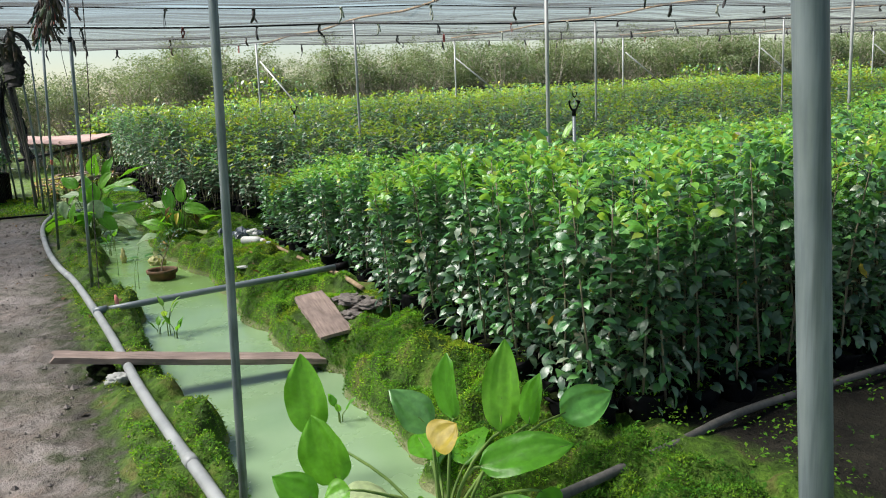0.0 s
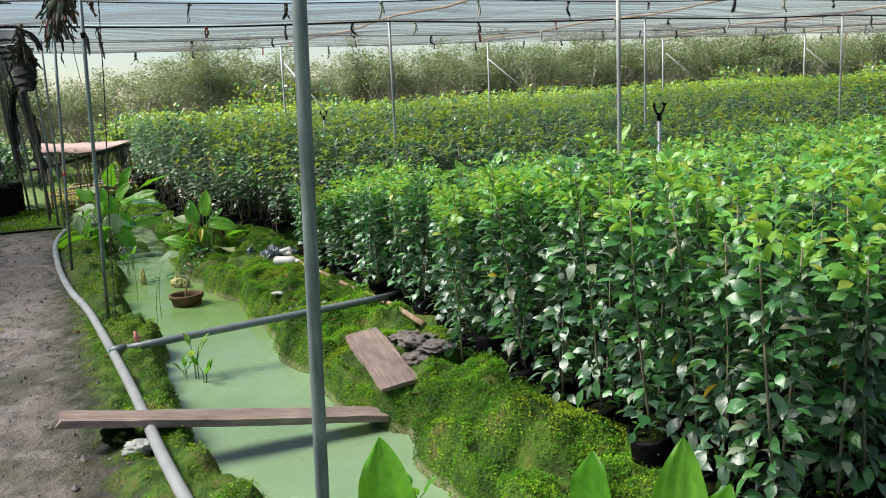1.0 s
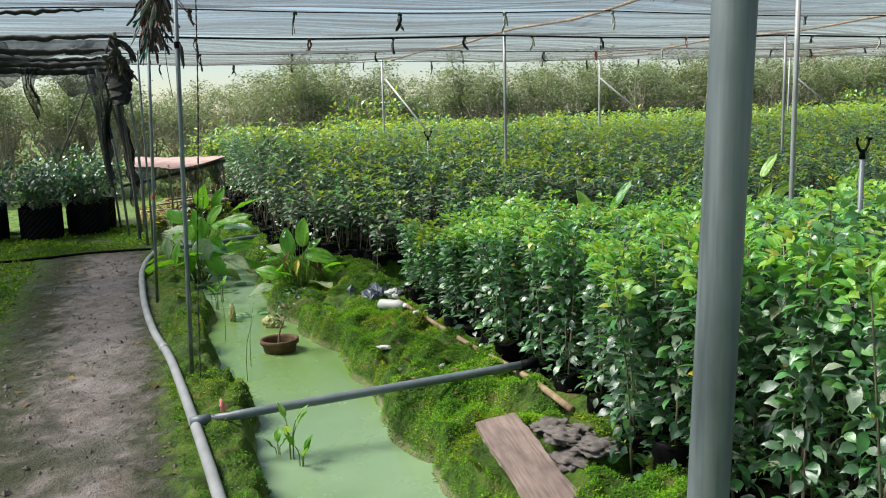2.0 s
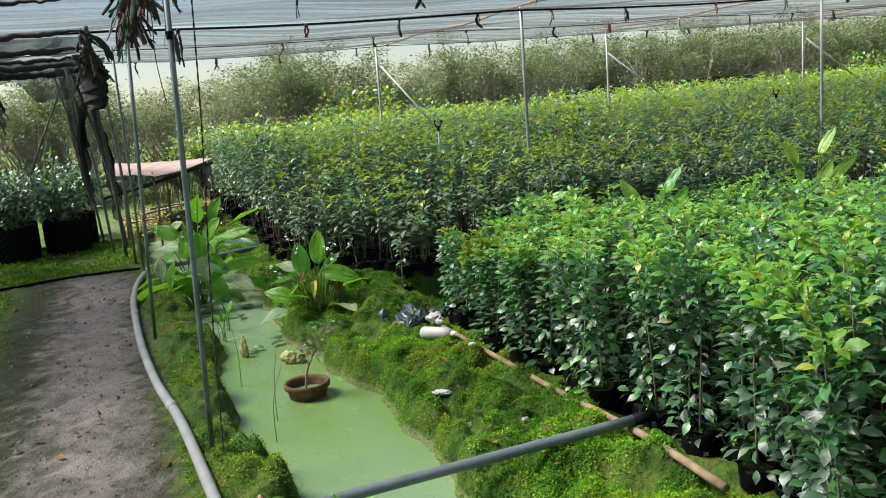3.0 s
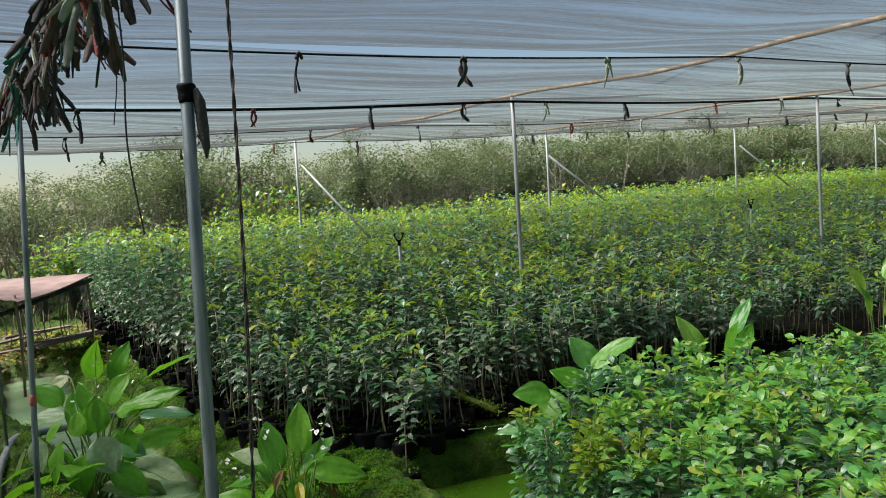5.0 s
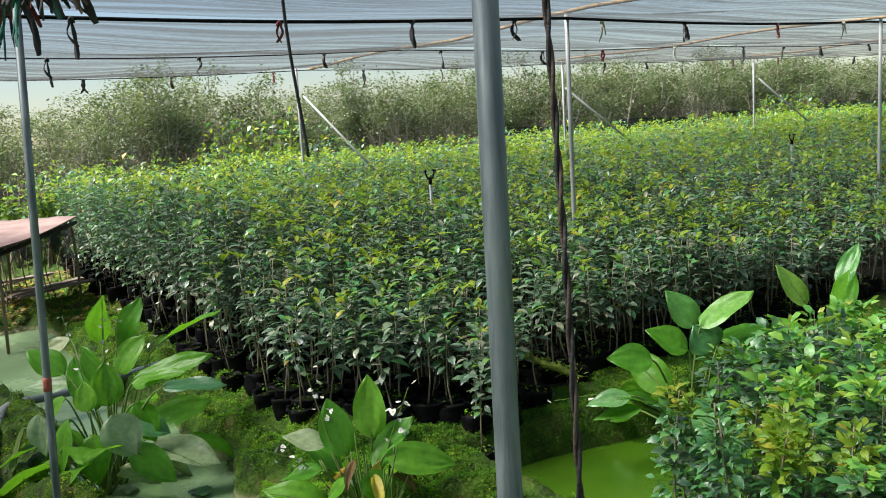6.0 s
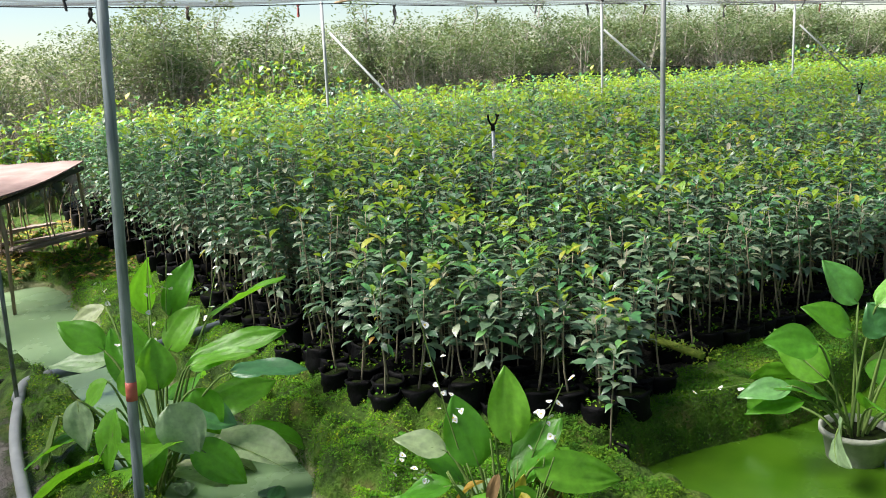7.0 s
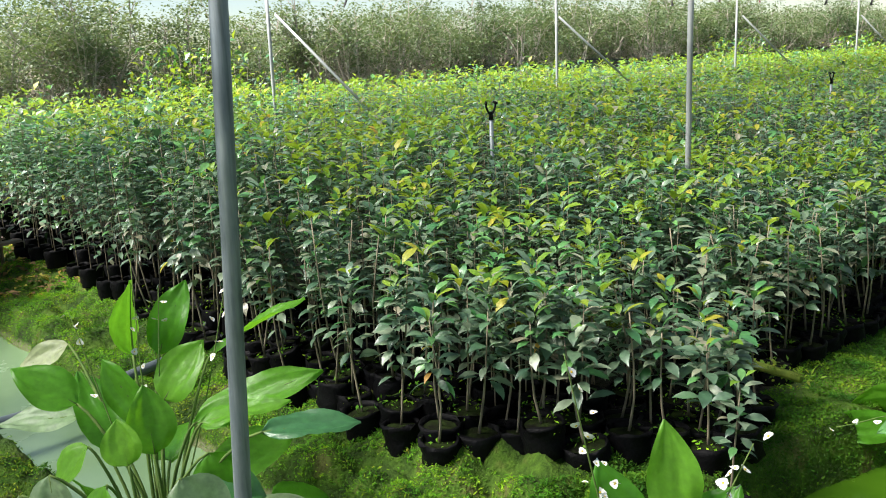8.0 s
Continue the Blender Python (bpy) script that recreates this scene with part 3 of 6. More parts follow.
for k in range(len(WIRES) - 1):
    net_strip(WIRES[k] + 0.06, WIRES[k + 1] + 0.0, -0.65 if k > 4 else -8, 30, ROOF - 0.01, 0.07, NET, k * 1.7)
for k in range(5, len(WIRES) - 1):
    net_strip(WIRES[k] - 0.06, WIRES[k + 1], -8, -0.6 if k < 7 else -0.85, ROOF - 0.03, 0.2, DARKNET, k * 2.1)
for k, (y, z, rad, xe) in enumerate(((8.5, 2.37, 0.016, 0.33), (9.7, 2.3, 0.022, 0.34), (10.72, 2.26, 0.03, 0.35), (11.5, 2.24, 0.02, 0.35), (12.2, 2.23, 0.034, 0.34), (12.9, 2.2, 0.045, 0.33))):
    rs = np.random.default_rng(90 + k)
    pts = smooth_line([(xe - 5.5, y, z + 0.05), (xe - 3.6, y + 0.05, z - 0.03), (xe - 1.8, y - 0.05, z + 0.02), (xe - 0.7, y, z - 0.02), (xe, y, z)], 70)
    rd = rad * (0.75 + 0.5 * np.abs(np.sin(np.linspace(0, 21, 70) + k)) * rs.uniform(0.5, 1.0, 70))
    rd = rd * np.interp(np.arange(70), [0, 60, 69], [1, 1, 0.3])
    ob = new("rolled_net", Shape().add(*tube(pts + rs.normal(0, 0.006, (70, 3)), rd, 9)).mesh("rolled_net", [RAG]))
    tagged(ob, "dark shade net rolled up under the roof over the path", "shade net", "rolled nets")


# rag ties that hang from the wires
def tie_mesh(seed, length, mat):
    r = np.random.default_rng(seed)
    s = Shape()
    knot = [(0.012 * math.cos(a), 0.012 * math.sin(a), 0.012 * math.sin(2 * a)) for a in np.linspace(0, 6.3, 9)]
    s.add(*tube(knot, 0.007, 6))
    for q in range(2):
        ln = length * r.uniform(0.6, 1.0)
        line = smooth_line([(0, 0, 0), (r.uniform(-0.02, 0.02), r.uniform(-0.02, 0.02), -ln * 0.5), (r.uniform(-0.03, 0.03), r.uniform(-0.03, 0.03), -ln)], 7)
        wd = r.uniform(0.008, 0.017) * np.array([0.5, 0.9, 1.2, 0.9, 1.1, 1.3, 0.8])
        V = []
        for (px, py, pz), w2, tw in zip(line, wd, np.linspace(0, r.uniform(-2, 2), 7)):
            dx, dy = w2 * math.cos(tw), w2 * math.sin(tw)
            V += [(px - dx, py - dy, pz), (px, py + 0.004, pz), (px + dx, py + dy, pz), (px, py - 0.004, pz)]
        F = [(4 * i + a, 4 * i + 4 + a, 4 * i + 4 + (a + 1) % 4, 4 * i + (a + 1) % 4) for i in range(6) for a in range(4)]
        s.add(V, F)
    return s.mesh("rag_tie", [mat])


TIES = [tie_mesh(i, ln, m) for i, (ln, m) in enumerate([(0.15, RAG), (0.2, RAG), (0.12, RAG), (0.17, RAGRED), (0.15, RAGPALE), (0.22, RAG), (0.14, RAGBROWN)])]
for k, y in enumerate(WIRES[2:]):
    x = 0.9 + 0.2 * (k % 3)
    while x < 26:
        t = new("rag_tie", TIES[int(rng.integers(0, len(TIES)))])
        t.matrix_world = pose(x, y, ROOF - 0.045 - 0.03 * abs(math.sin(math.pi * (x - 0.4) / 3.95)), 0, 0, rng.uniform(0, 360))
        tagged(t, "dark strip of cloth knotted on a roof wire", "rag", "ties on the wires")
        x += rng.uniform(0.75, 1.25)

# ---- pipes on the bank ----
PIPE = [(0.8, -3.0, 0.16), (0.78, 0.0, 0.165), (0.74, 2.0, 0.17), (0.71, 2.78, 0.175), (0.665, 3.4, 0.185), (0.63, 4.13, 0.19), (0.615, 4.96, 0.19), (0.58, 5.9, 0.19), (0.53, 6.97, 0.18), (0.455, 7.75, 0.175), (0.41, 8.75, 0.17), (0.405, 9.95, 0.17), (0.43, 10.5, 0.17), (0.48, 11.0, 0.17), (0.58, 11.55, 0.17)]
wp = thing("water_pipe", 0.74, 2.0, 0.17, "long white plastic water pipe lying along the path's edge", "pipe")
P = smooth_line(PIPE, 90) - np.array([0.74, 2.0, 0.17])
part("pipe_run", Shape().add(*tube(P, 0.0255, 14)).mesh("pipe_run", [PVC_WHITE]), wp)
for yj in (3.1, 7.2, 9.6):
    j = int(np.argmin(np.abs(P[:, 1] + 2.0 - yj)))
    part("joint", Shape().add(*tube(P[j - 1:j + 2] * 0.35 + P[j] * 0.65, 0.029, 14)).mesh("joint", [PVC_WHITE]), wp)
el = smooth_line(np.array([(0.555, 11.46, 0.17), (0.6, 11.63, 0.17), (0.66, 11.715, 0.17), (0.76, 11.735, 0.17)]) - np.array([0.74, 2.0, 0.17]), 8)
part("elbow", Shape().add(*tube(el, 0.029, 14)).mesh("elbow", [PVC_WHITE]), wp, "white plastic elbow")
wq = thing("branch_pipe", 0.7, 11.73, 0.17, "dark grey plastic pipe crossing the water", "pipe", "pipes over the canal")
part("pipe_run", Shape().add(*tube(smooth_line([(0, 0, 0), (0.35, 0.03, -0.005), (0.8, 0.15, 0.01), (1.3, 0.28, 0.02)], 16), 0.027, 12)).mesh("branch_run", [PVC_GREY]), wq)
tee = np.array([0.565, 5.72, 0.205])
bp = thing("branch_pipe", *tee, "straight grey plastic pipe laid across the canal", "pipe", "pipes over the canal")
part("pipe_run", Shape().add(*tube(np.linspace((0.03, 0, 0.0), (1.66, -0.16, 0.105), 8), 0.0215, 14)).mesh("cross_run", [PVC_GREY]), bp)
part("coupling", Shape().add(*tube([(0.0, 0, 0), (0.09, -0.008, 0.006)], 0.027, 14)).mesh("coupling", [PVC_GREY]), bp, "dark grey coupling")
part("end_cap", Shape().add(*tube([(1.6, -0.155, 0.101), (1.69, -0.163, 0.107)], 0.026, 14)).mesh("end_cap", [BLACK]), bp, "black end cap")
tg = thing("pipe_clip", 0.715, 5.725, 0.235, "small pink plastic clip standing on the branch pipe", "clip")
part("peg", Shape().add(*tube([(0, 0, 0), (0.002, 0, 0.03), (-0.006, 0, 0.06)], [0.014, 0.012, 0.006], 8)).mesh("peg", [PINK]), tg)
part("wing", Shape().add(*tube([(-0.012, 0, 0.03), (0.03, 0.004, 0.02)], [0.008, 0.006], 6)).mesh("wing", [PINK]), tg)
hp = thing("water_hose", -0.7, 11.8, 0.15, "thin black hose lying across the end of the path", "hose")
part("hose_run", Shape().add(*tube(smooth_line([(-2.5, -0.15, 0), (-0.8, -0.05, 0), (0, 0, 0), (0.6, 0.14, 0), (1.16, 0.09, 0), (1.3, 0.0, 0.0)], 30), 0.014, 8)).mesh("hose_run", [BLACK]), hp)
gp = thing("ground_pole", 1.72, 2.06, 0.24, "grey weathered pole lying in front of the bed", "pole")
part("shaft", Shape().add(*tube(smooth_line([(-0.15, -0.03, -0.02), (0.5, 0.08, -0.01), (0.95, 0.16, 0.0), (1.75, 0.16, 0.015), (3.5, 0.2, 0.02)], 16), np.linspace(0.018, 0.014, 16), 10)).mesh("ground_pole", [DARKSTICK]), gp)
bb = thing("bamboo_pole", 2.1, 7.6, 0.25, "split bamboo pole lying on the mossy bank", "pole")
part("shaft", Shape().add(*tube(smooth_line([(-0.02, 0.05, 0.03), (0.02, -0.6, 0.01), (0.05, -1.4, 0.0), (0.06, -2.1, 0.02), (0.05, -2.6, 0.01)], 22), np.linspace(0.012, 0.017, 22), 10)).mesh("bamboo_pole", [BAMBOO]), bb)


# ---- planks ----
def plank_mesh(L, W, T, seed, splinter=0.08):
    r = np.random.default_rng(seed)
    n = 24
    V = []
    for i in range(n + 1):
        u = i / n
        x = -L / 2 + L * u
        w0 = W / 2 + 0.004 * math.sin(9 * u + seed)
        for yy, zz in ((-w0, 0), (-w0 + 0.004, T), (-w0 * 0.33, T + 0.002), (w0 * 0.33, T + 0.001), (w0 - 0.004, T), (w0, 0)):
            xx = x + (r.uniform(-splinter, splinter) if i in (0, n) else 0)
            V.append((xx, yy + r.normal(0, 0.0015), zz + 0.006 * math.sin(3 * u + seed) + r.normal(0, 0.0008)))
    F = [(6 * i + a, 6 * i + 6 + a, 6 * i + 6 + (a + 1) % 6, 6 * i + (a + 1) % 6) for i in range(n) for a in range(6)]
    F += [(0, 1, 2, 5), (2, 3, 4, 5), (6 * n + 5, 6 * n + 2, 6 * n + 1, 6 * n), (6 * n + 5, 6 * n + 4, 6 * n + 3, 6 * n + 2)]
    return mesh_of("plank", V, np.array(F), [WOOD], smooth=False)


def plank(x0, y0, z0, x1, y1, z1, W, T, seed, label):
    a, c2 = Vector((x0, y0, z0)), Vector((x1, y1, z1))
    d = c2 - a
    ob = new("plank", plank_mesh(d.length, W, T, seed, 0.025))
    ob.matrix_world = Matrix.Translation((a + c2) / 2) @ pose(0, 0, 0, 0, 0, math.degrees(math.atan2(d.y, d.x))) @ pose(0, 0, 0, 0, -math.degrees(math.asin(d.z / d.length)), 0)
    return tagged(ob, label, "plank")


plank(0.29, 4.52, 0.262, 1.63, 4.38, 0.045, 0.15, 0.03, 3, "reddish weathered plank bridging the canal")
bd = new("board", plank_mesh(0.66, 0.195, 0.018, 8, 0.004))
bd.matrix_world = Matrix.Translation((1.762, 4.68, 0.22)) @ pose(0, 0, 0, 0, 0, 86) @ pose(0, 0, 0, 0, -9, 0) @ pose(0, 0, 0, -6, 0, 0)
tagged(bd, "short pinkish board lying on the mossy slope", "board")

# ---- sapling beds ----
def leaf_template(stations):
    """A folded, arching blade: middle line and both edges at each station (along, half width)."""
    T, F = [(0, 0, 0)], []
    for u, w in stations:
        z = 0.1 * math.sin(math.pi * u) - 0.13 * u * u
        edge = 0.2 * w + 0.025 * math.sin(9 * u)
        T += [(u, w, z + edge), (u, 0, z), (u, -w, z + edge - 0.02)]
    T.append((1.0, 0, -0.15))
    n = len(stations)
    F += [(0, 2, 1), (0, 3, 2)]
    for k in range(n - 1):
        a = 1 + 3 * k
        F += [(a, a + 1, a + 4), (a, a + 4, a + 3), (a + 1, a + 2, a + 5), (a + 1, a + 5, a + 4)]
    e = 1 + 3 * (n - 1)
    F += [(e, e + 1, 3 * n + 1), (e + 1, e + 2, 3 * n + 1)]
    return np.array(T), np.array(F)


FINE = leaf_template([(0.14, 0.1), (0.36, 0.24), (0.62, 0.26), (0.86, 0.11)])
MIDDLE = leaf_template([(0.24, 0.22), (0.68, 0.22)])
COARSE = leaf_template([(0.48, 0.26)])
TINY = np.array([(0, 0, 0), (0.45, 0.27, 0.05), (1.0, 0, -0.1), (0.45, -0.27, 0.05)]), np.array([(0, 2, 1), (0, 3, 2)])


def leaves(base, yaw, tilt, length, width, roll, near=True):
    """Leaf blades at base points: yaw round, tilt up (+) or down (-), in radians."""
    T, F = FINE if near == 2 else MIDDLE if near == 1 else COARSE if near == 0 else TINY
    n = len(base)
    L = T[None] * np.stack([length, length * width, length], -1)[:, None]
    c, s = np.cos(roll)[:, None], np.sin(roll)[:, None]
    x, y, z = L[..., 0], L[..., 1] * c - L[..., 2] * s, L[..., 1] * s + L[..., 2] * c
    c, s = np.cos(tilt)[:, None], np.sin(tilt)[:, None]
    x, z = x * c - z * s, x * s + z * c
    c, s = np.cos(yaw)[:, None], np.sin(yaw)[:, None]
    x, y = x * c - y * s, x * s + y * c
    V = np.stack([x, y, z], -1) + base[:, None]
    return V.reshape(-1, 3), (F[None] + (np.arange(n) * len(T))[:, None, None]).reshape(-1, 3), len(F)


def sapling_leaves(px, py, pz, H, nl, size, r, near, young=0.2, low=0.3, grey=0.0, spread=0.07, wid=1.0, even=0.85, rise=0.08, loose=0.21, green=0.12):
    """Leaves of many saplings at once. H: height of each stem."""
    n = len(px)
    nt2 = max(4, nl // 5)
    k = (np.arange(nl) + 0.5) / nl
    k = np.tile(0.35 * k + 0.65 * (np.floor(k * nt2) + 0.6) / nt2, n)
    k = np.clip(k + r.normal(0, 0.02, n * nl) + np.repeat(r.normal(0, 0.02, n), nl), 0, 1)
    pid = np.repeat(np.arange(n), nl)
    bend = r.normal(0, 0.03, (n, 2))
    u = low + (1 - low) * k ** even
    yaw = np.tile(np.arange(nl) * 2.4, n) + r.uniform(0, 6.28, n)[pid] + r.normal(0, 0.35, n * nl)
    off = 0.008 + spread * r.uniform(0.0, 1.0, n * nl) * (1 - 0.6 * k)
    base = np.stack([px[pid] + bend[pid, 0] * u + np.cos(yaw) * off, py[pid] + bend[pid, 1] * u + np.sin(yaw) * off, pz[pid] + H[pid] * u + r.normal(0, 0.01, n * nl)], -1)
    tilt = np.where(k > 0.9, r.uniform(0.1, 0.9, n * nl), r.normal(rise, loose, n * nl) + 0.2 * k - 0.4 * (1 - k) ** 2)
    ln = size * r.uniform(0.7, 1.25, n * nl) * np.where(k > 0.95, 0.7, 1.0)
    V, F, per = leaves(base, yaw, tilt, ln, wid * r.uniform(0.85, 1.2, n * nl), r.normal(0, loose, n * nl), near)
    q = r.random(n * nl)
    tip = 1 - young * ((2.6 + 1.2 * lump(px, py, 1.9, 4.0)) * r.random(n) ** 1.5)[pid]
    slot = np.where(k > tip, 2, np.where(q < green + 0.75 * k ** 2.2, 1, 0))
    slot = np.where((q > 0.985) & (r.random(n * nl) < 0.28), 3, slot)
    slot = np.where((slot < 2) & (r.random(n * nl) < grey), 4, slot)
    return V, F, np.repeat(slot, per)


LEAFMATS = [OLD, MID, YOUNG, YELLOW, GREYLEAF]
LEAFMATS2 = [OLD, MID, LIME, YELLOW, GREYLEAF]


def stems(px, py, pz, H, r, rad=0.004):
    """Thin three-sided stems."""
    n = len(px)
    a = np.array([0, 2.094, 4.189])
    lean = r.normal(0, 0.02, (n, 2))
    V = np.zeros((n, 6, 3))
    for j, (zz, rr) in enumerate(((0, 1.0), (1, 0.5))):
        V[:, 3 * j:3 * j + 3, 0] = px[:, None] + lean[:, :1] * zz + rad * rr * np.cos(a)
        V[:, 3 * j:3 * j + 3, 1] = py[:, None] + lean[:, 1:] * zz + rad * rr * np.sin(a)
        V[:, 3 * j:3 * j + 3, 2] = (pz + zz * H * 0.97)[:, None]
    F = np.array([(0, 1, 4, 3), (1, 2, 5, 4), (2, 0, 3, 5)])
    return V.reshape(-1, 3), (F[None] + (np.arange(n) * 6)[:, None, None]).reshape(-1, 4)


def bag_mesh(seed, r0=0.078, h=0.13):
    """A soft black planter bag filled with soil, its rim folded."""
    r = np.random.default_rng(seed)
    s, n = Shape(), 12
    a = np.linspace(0, 2 * np.pi, n, endpoint=False)
    prof = [(0.85, 0.0), (1.0, 0.25), (0.95, 0.45), (1.02, 0.65), (0.98, 0.85), (1.04, 0.98), (0.95, 1.0), (0.9, 0.85)]
    V = []
    for f, u in prof:
        w = 1 + r.normal(0, 0.06, n)
        dz = r.normal(0, 0.05, n) * u
        V += [(r0 * f * w[i] * math.cos(a[i]), r0 * f * w[i] * math.sin(a[i]), h * (u + dz[i])) for i in range(n)]
    F = [(j * n + i, j * n + (i + 1) % n, (j + 1) * n + (i + 1) % n, (j + 1) * n + i) for j in range(len(prof) - 1) for i in range(n)]
    s.add(V, F, 0)
    return s.mesh("planter_bag", [BLACK])


def soil_mesh(seed, r0=0.07, h=0.13):
    r = np.random.default_rng(seed)
    a = np.linspace(0, 2 * np.pi, 8, endpoint=False)
    V = [(0, 0, h * 0.9)] + [(r0 * math.cos(t), r0 * math.sin(t), h * 0.84 + r.normal(0, 0.004)) for t in a]
    F = np.array([(0, i + 1, (i + 1) % 8 + 1) for i in range(8)])
    return mesh_of("soil", V, F, [POTSOIL])


BAGS = [bag_mesh(i) for i in range(5)]
SOILS = [soil_mesh(i) for i in range(2)]


def sapling_kind(seed, H, nl, size, young, grey, low, near=True, spread=0.06, wid=1.0, even=0.85, rise=0.08, mats=LEAFMATS, loose=0.21, green=0.12):
    """One potted sapling with unit parts: bag, soil, stem, foliage."""
    r = np.random.default_rng(seed)
    z, h = np.zeros(1), np.full(1, H)
    V, F, sl = sapling_leaves(z, z, z + 0.16, h - 0.16, nl, size, r, near, young, low, grey, spread, wid, even, rise, loose, green)
    fol = mesh_of("foliage", V, [F], mats, sl)
    lean = r.normal(0, 0.02, 2)
    line = smooth_line([(0, 0, 0.1), (lean[0], lean[1], H * 0.5), (lean[0] * 0.3, lean[1] * 0.4, H * 0.98)], 6)
    st = Shape().add(*tube(line, np.linspace(0.0056, 0.0024, 6), 5)).mesh("stem", [STEM])
    return BAGS[seed % 5], SOILS[seed % 2], st, fol


def place_sapling(kind, x, y, z, rz, sc, label, group):
    t = thing("potted_sapling", x, y, z, label, "potted plant", group, rz)
    t.rotation_euler = (rng.normal(0, 0.07), rng.normal(0, 0.07), radians(rz))
    q = rng.uniform(0.88, 1.1)
    t.scale = (q, q, 1.0)
    for nm, me in zip(("planter_bag", "soil", "stem", "foliage"), kind):
        ob = part(nm, me, t)
        if nm in ("stem", "foliage"):
            ob.scale = (1.0, 1.0, sc)
    return t


def bed_points(x0, x1, y0, y1, step, r):
    """Bag places in staggered rows."""
    pts = []
    for j, y in enumerate(np.arange(y0, y1, step * 0.9)):
        for x in np.arange(x0 + (step / 2 if j % 2 else 0), x1, step):
            pts.append((x + r.normal(0, 0.025), y + r.normal(0, 0.025)))
    return np.array(pts)


# the near bed: waist-high glossy saplings
r1 = np.random.default_rng(11)
pts = bed_points(2.13, 9.6, 2.45, 8.0, 0.16, r1)
keep = pts[:, 0] > np.interp(pts[:, 1], [4.5, 5.0], [2.1, 2.22])
pts = pts[keep]


def near_height(x, y, r):
    h = np.interp(y, [2.3, 4, 6, 8], [0.97, 0.9, 0.76, 0.63]) + 0.04 * np.sin(x * 1.7 + y) + 0.03 * np.sin(x * 4.1 - y * 2.3)
    h = h + 0.2 * np.clip((x - 7.0) / 1.5, 0, 1) - 0.12 * np.clip((x - 2.8) / 0.9, 0, 1) * np.clip((y - 5.6) / 1.6, 0, 1)
    return h + r.normal(0, 0.05, len(x))


H1 = near_height(pts[:, 0], pts[:, 1], r1)
rank = np.minimum(pts[:, 0] - np.interp(pts[:, 1], [4.5, 5.0], [2.1, 2.22]), (pts[:, 1] - 2.4) * 1.2)
first = np.zeros(len(pts), bool)
first[np.argsort(rank)[:170]] = True
FRONT1 = pts[first]
KIND1 = [sapling_kind(20 + i, 0.86, 190, 0.06, 0.17, 0.12, -0.1, 2, 0.085, 0.95, 0.8, 0.08, LEAFMATS, 0.42, 0.34) for i in range(8)]
KIND1Y = [sapling_kind(70 + i, 0.66, 170, 0.05, 0.62, 0.03, -0.1, 2, 0.08, 0.95, 0.8, 0.1, LEAFMATS2, 0.42, 0.45) for i in range(4)]
for (x, y), h in zip(pts[first], H1[first]):
    if y > 7.35:
        place_sapling(KIND1Y[int(r1.integers(0, 4))], x, y, float(ground_z(x, y)) - 0.05, r1.uniform(0, 360), float(h / 0.66), "young sapling with lime leaf tips in a black planter bag", "saplings in the near bed")
        continue
    place_sapling(KIND1[int(r1.integers(0, 8))], x, y, float(ground_z(x, y)) - 0.05, r1.uniform(0, 360), float(h / 0.86), "glossy green sapling in a black planter bag", "saplings in the near bed")
rest = pts[~first]
s = Shape()
hz = ground_z(rest[:, 0], rest[:, 1])
close = (rest[:, 0] < 4.2)
outer = rest[:, 1] > 6.9
for sel, level, count, ls, yg in ((close & ~outer, 1, 92, 0.06, 0.17), (close & outer, 1, 92, 0.057, 0.22), (~close, 0, 70, 0.066, 0.16)):
    V, F, sl = sapling_leaves(rest[sel, 0], rest[sel, 1], hz[sel] + 0.15, H1[~first][sel] - 0.16, count, ls, r1, level, yg, 0.3, 0.1, 0.08, 1.0, 0.75, 0.06, 0.4, 0.25)
    s.add(V, F, sl)
V, F = stems(rest[:, 0], rest[:, 1], hz, H1[~first], r1)
s.add(V, F, 5)
near_bed = new("sapling_bed", s.mesh("sapling_bed", LEAFMATS + [STEM]))
tagged(near_bed, "dense bed of glossy green potted saplings", "sapling bed", kind="stuff")

# the far bed: younger saplings in front, taller towards the outer edge
r2 = np.random.default_rng(12)


def far_height(x, y, r):
    h = np.interp(y, [9.3, 10.0, 11.0, 12.5, 15, 17.6], [0.54, 0.65, 0.82, 1.02, 1.14, 1.2])
    return h + 0.05 * np.sin(x * 1.3 + y * 0.9) + r.normal(0, 0.05, len(x))


def front_of(x):
    """The far bed's front edge: cut off obliquely at its corner."""
    return np.maximum(9.2 + 0.3 * np.clip((x - 2.4) / 0.9, 0, 1), 9.95 - 1.35 * (x - 1.9))


pa = bed_points(1.86, 6.5, 9.2, 13.0, 0.145, r2)
pb = bed_points(6.5, 14, 9.42, 13.0, 0.19, r2)
pc = bed_points(1.9, 18, 13.0, 17.6, 0.2, r2)
pd = bed_points(14.0, 30, 9.5, 17.6, 0.27, r2)
keep = (pa[:, 1] > front_of(pa[:, 0])) & ((np.abs(pa[:, 0] - 3.16) > 0.11) | (pa[:, 1] > 11.1))
pa = pa[keep]
H2a = far_height(pa[:, 0], pa[:, 1], r2)
rank = np.minimum((pa[:, 0] - 1.85) * 1.5, pa[:, 1] - front_of(pa[:, 0]))
first = np.zeros(len(pa), bool)
first[np.argsort(rank)[:190]] = True
FRONT2 = pa[first]
TIER2 = (0.52, 0.74, 1.0)
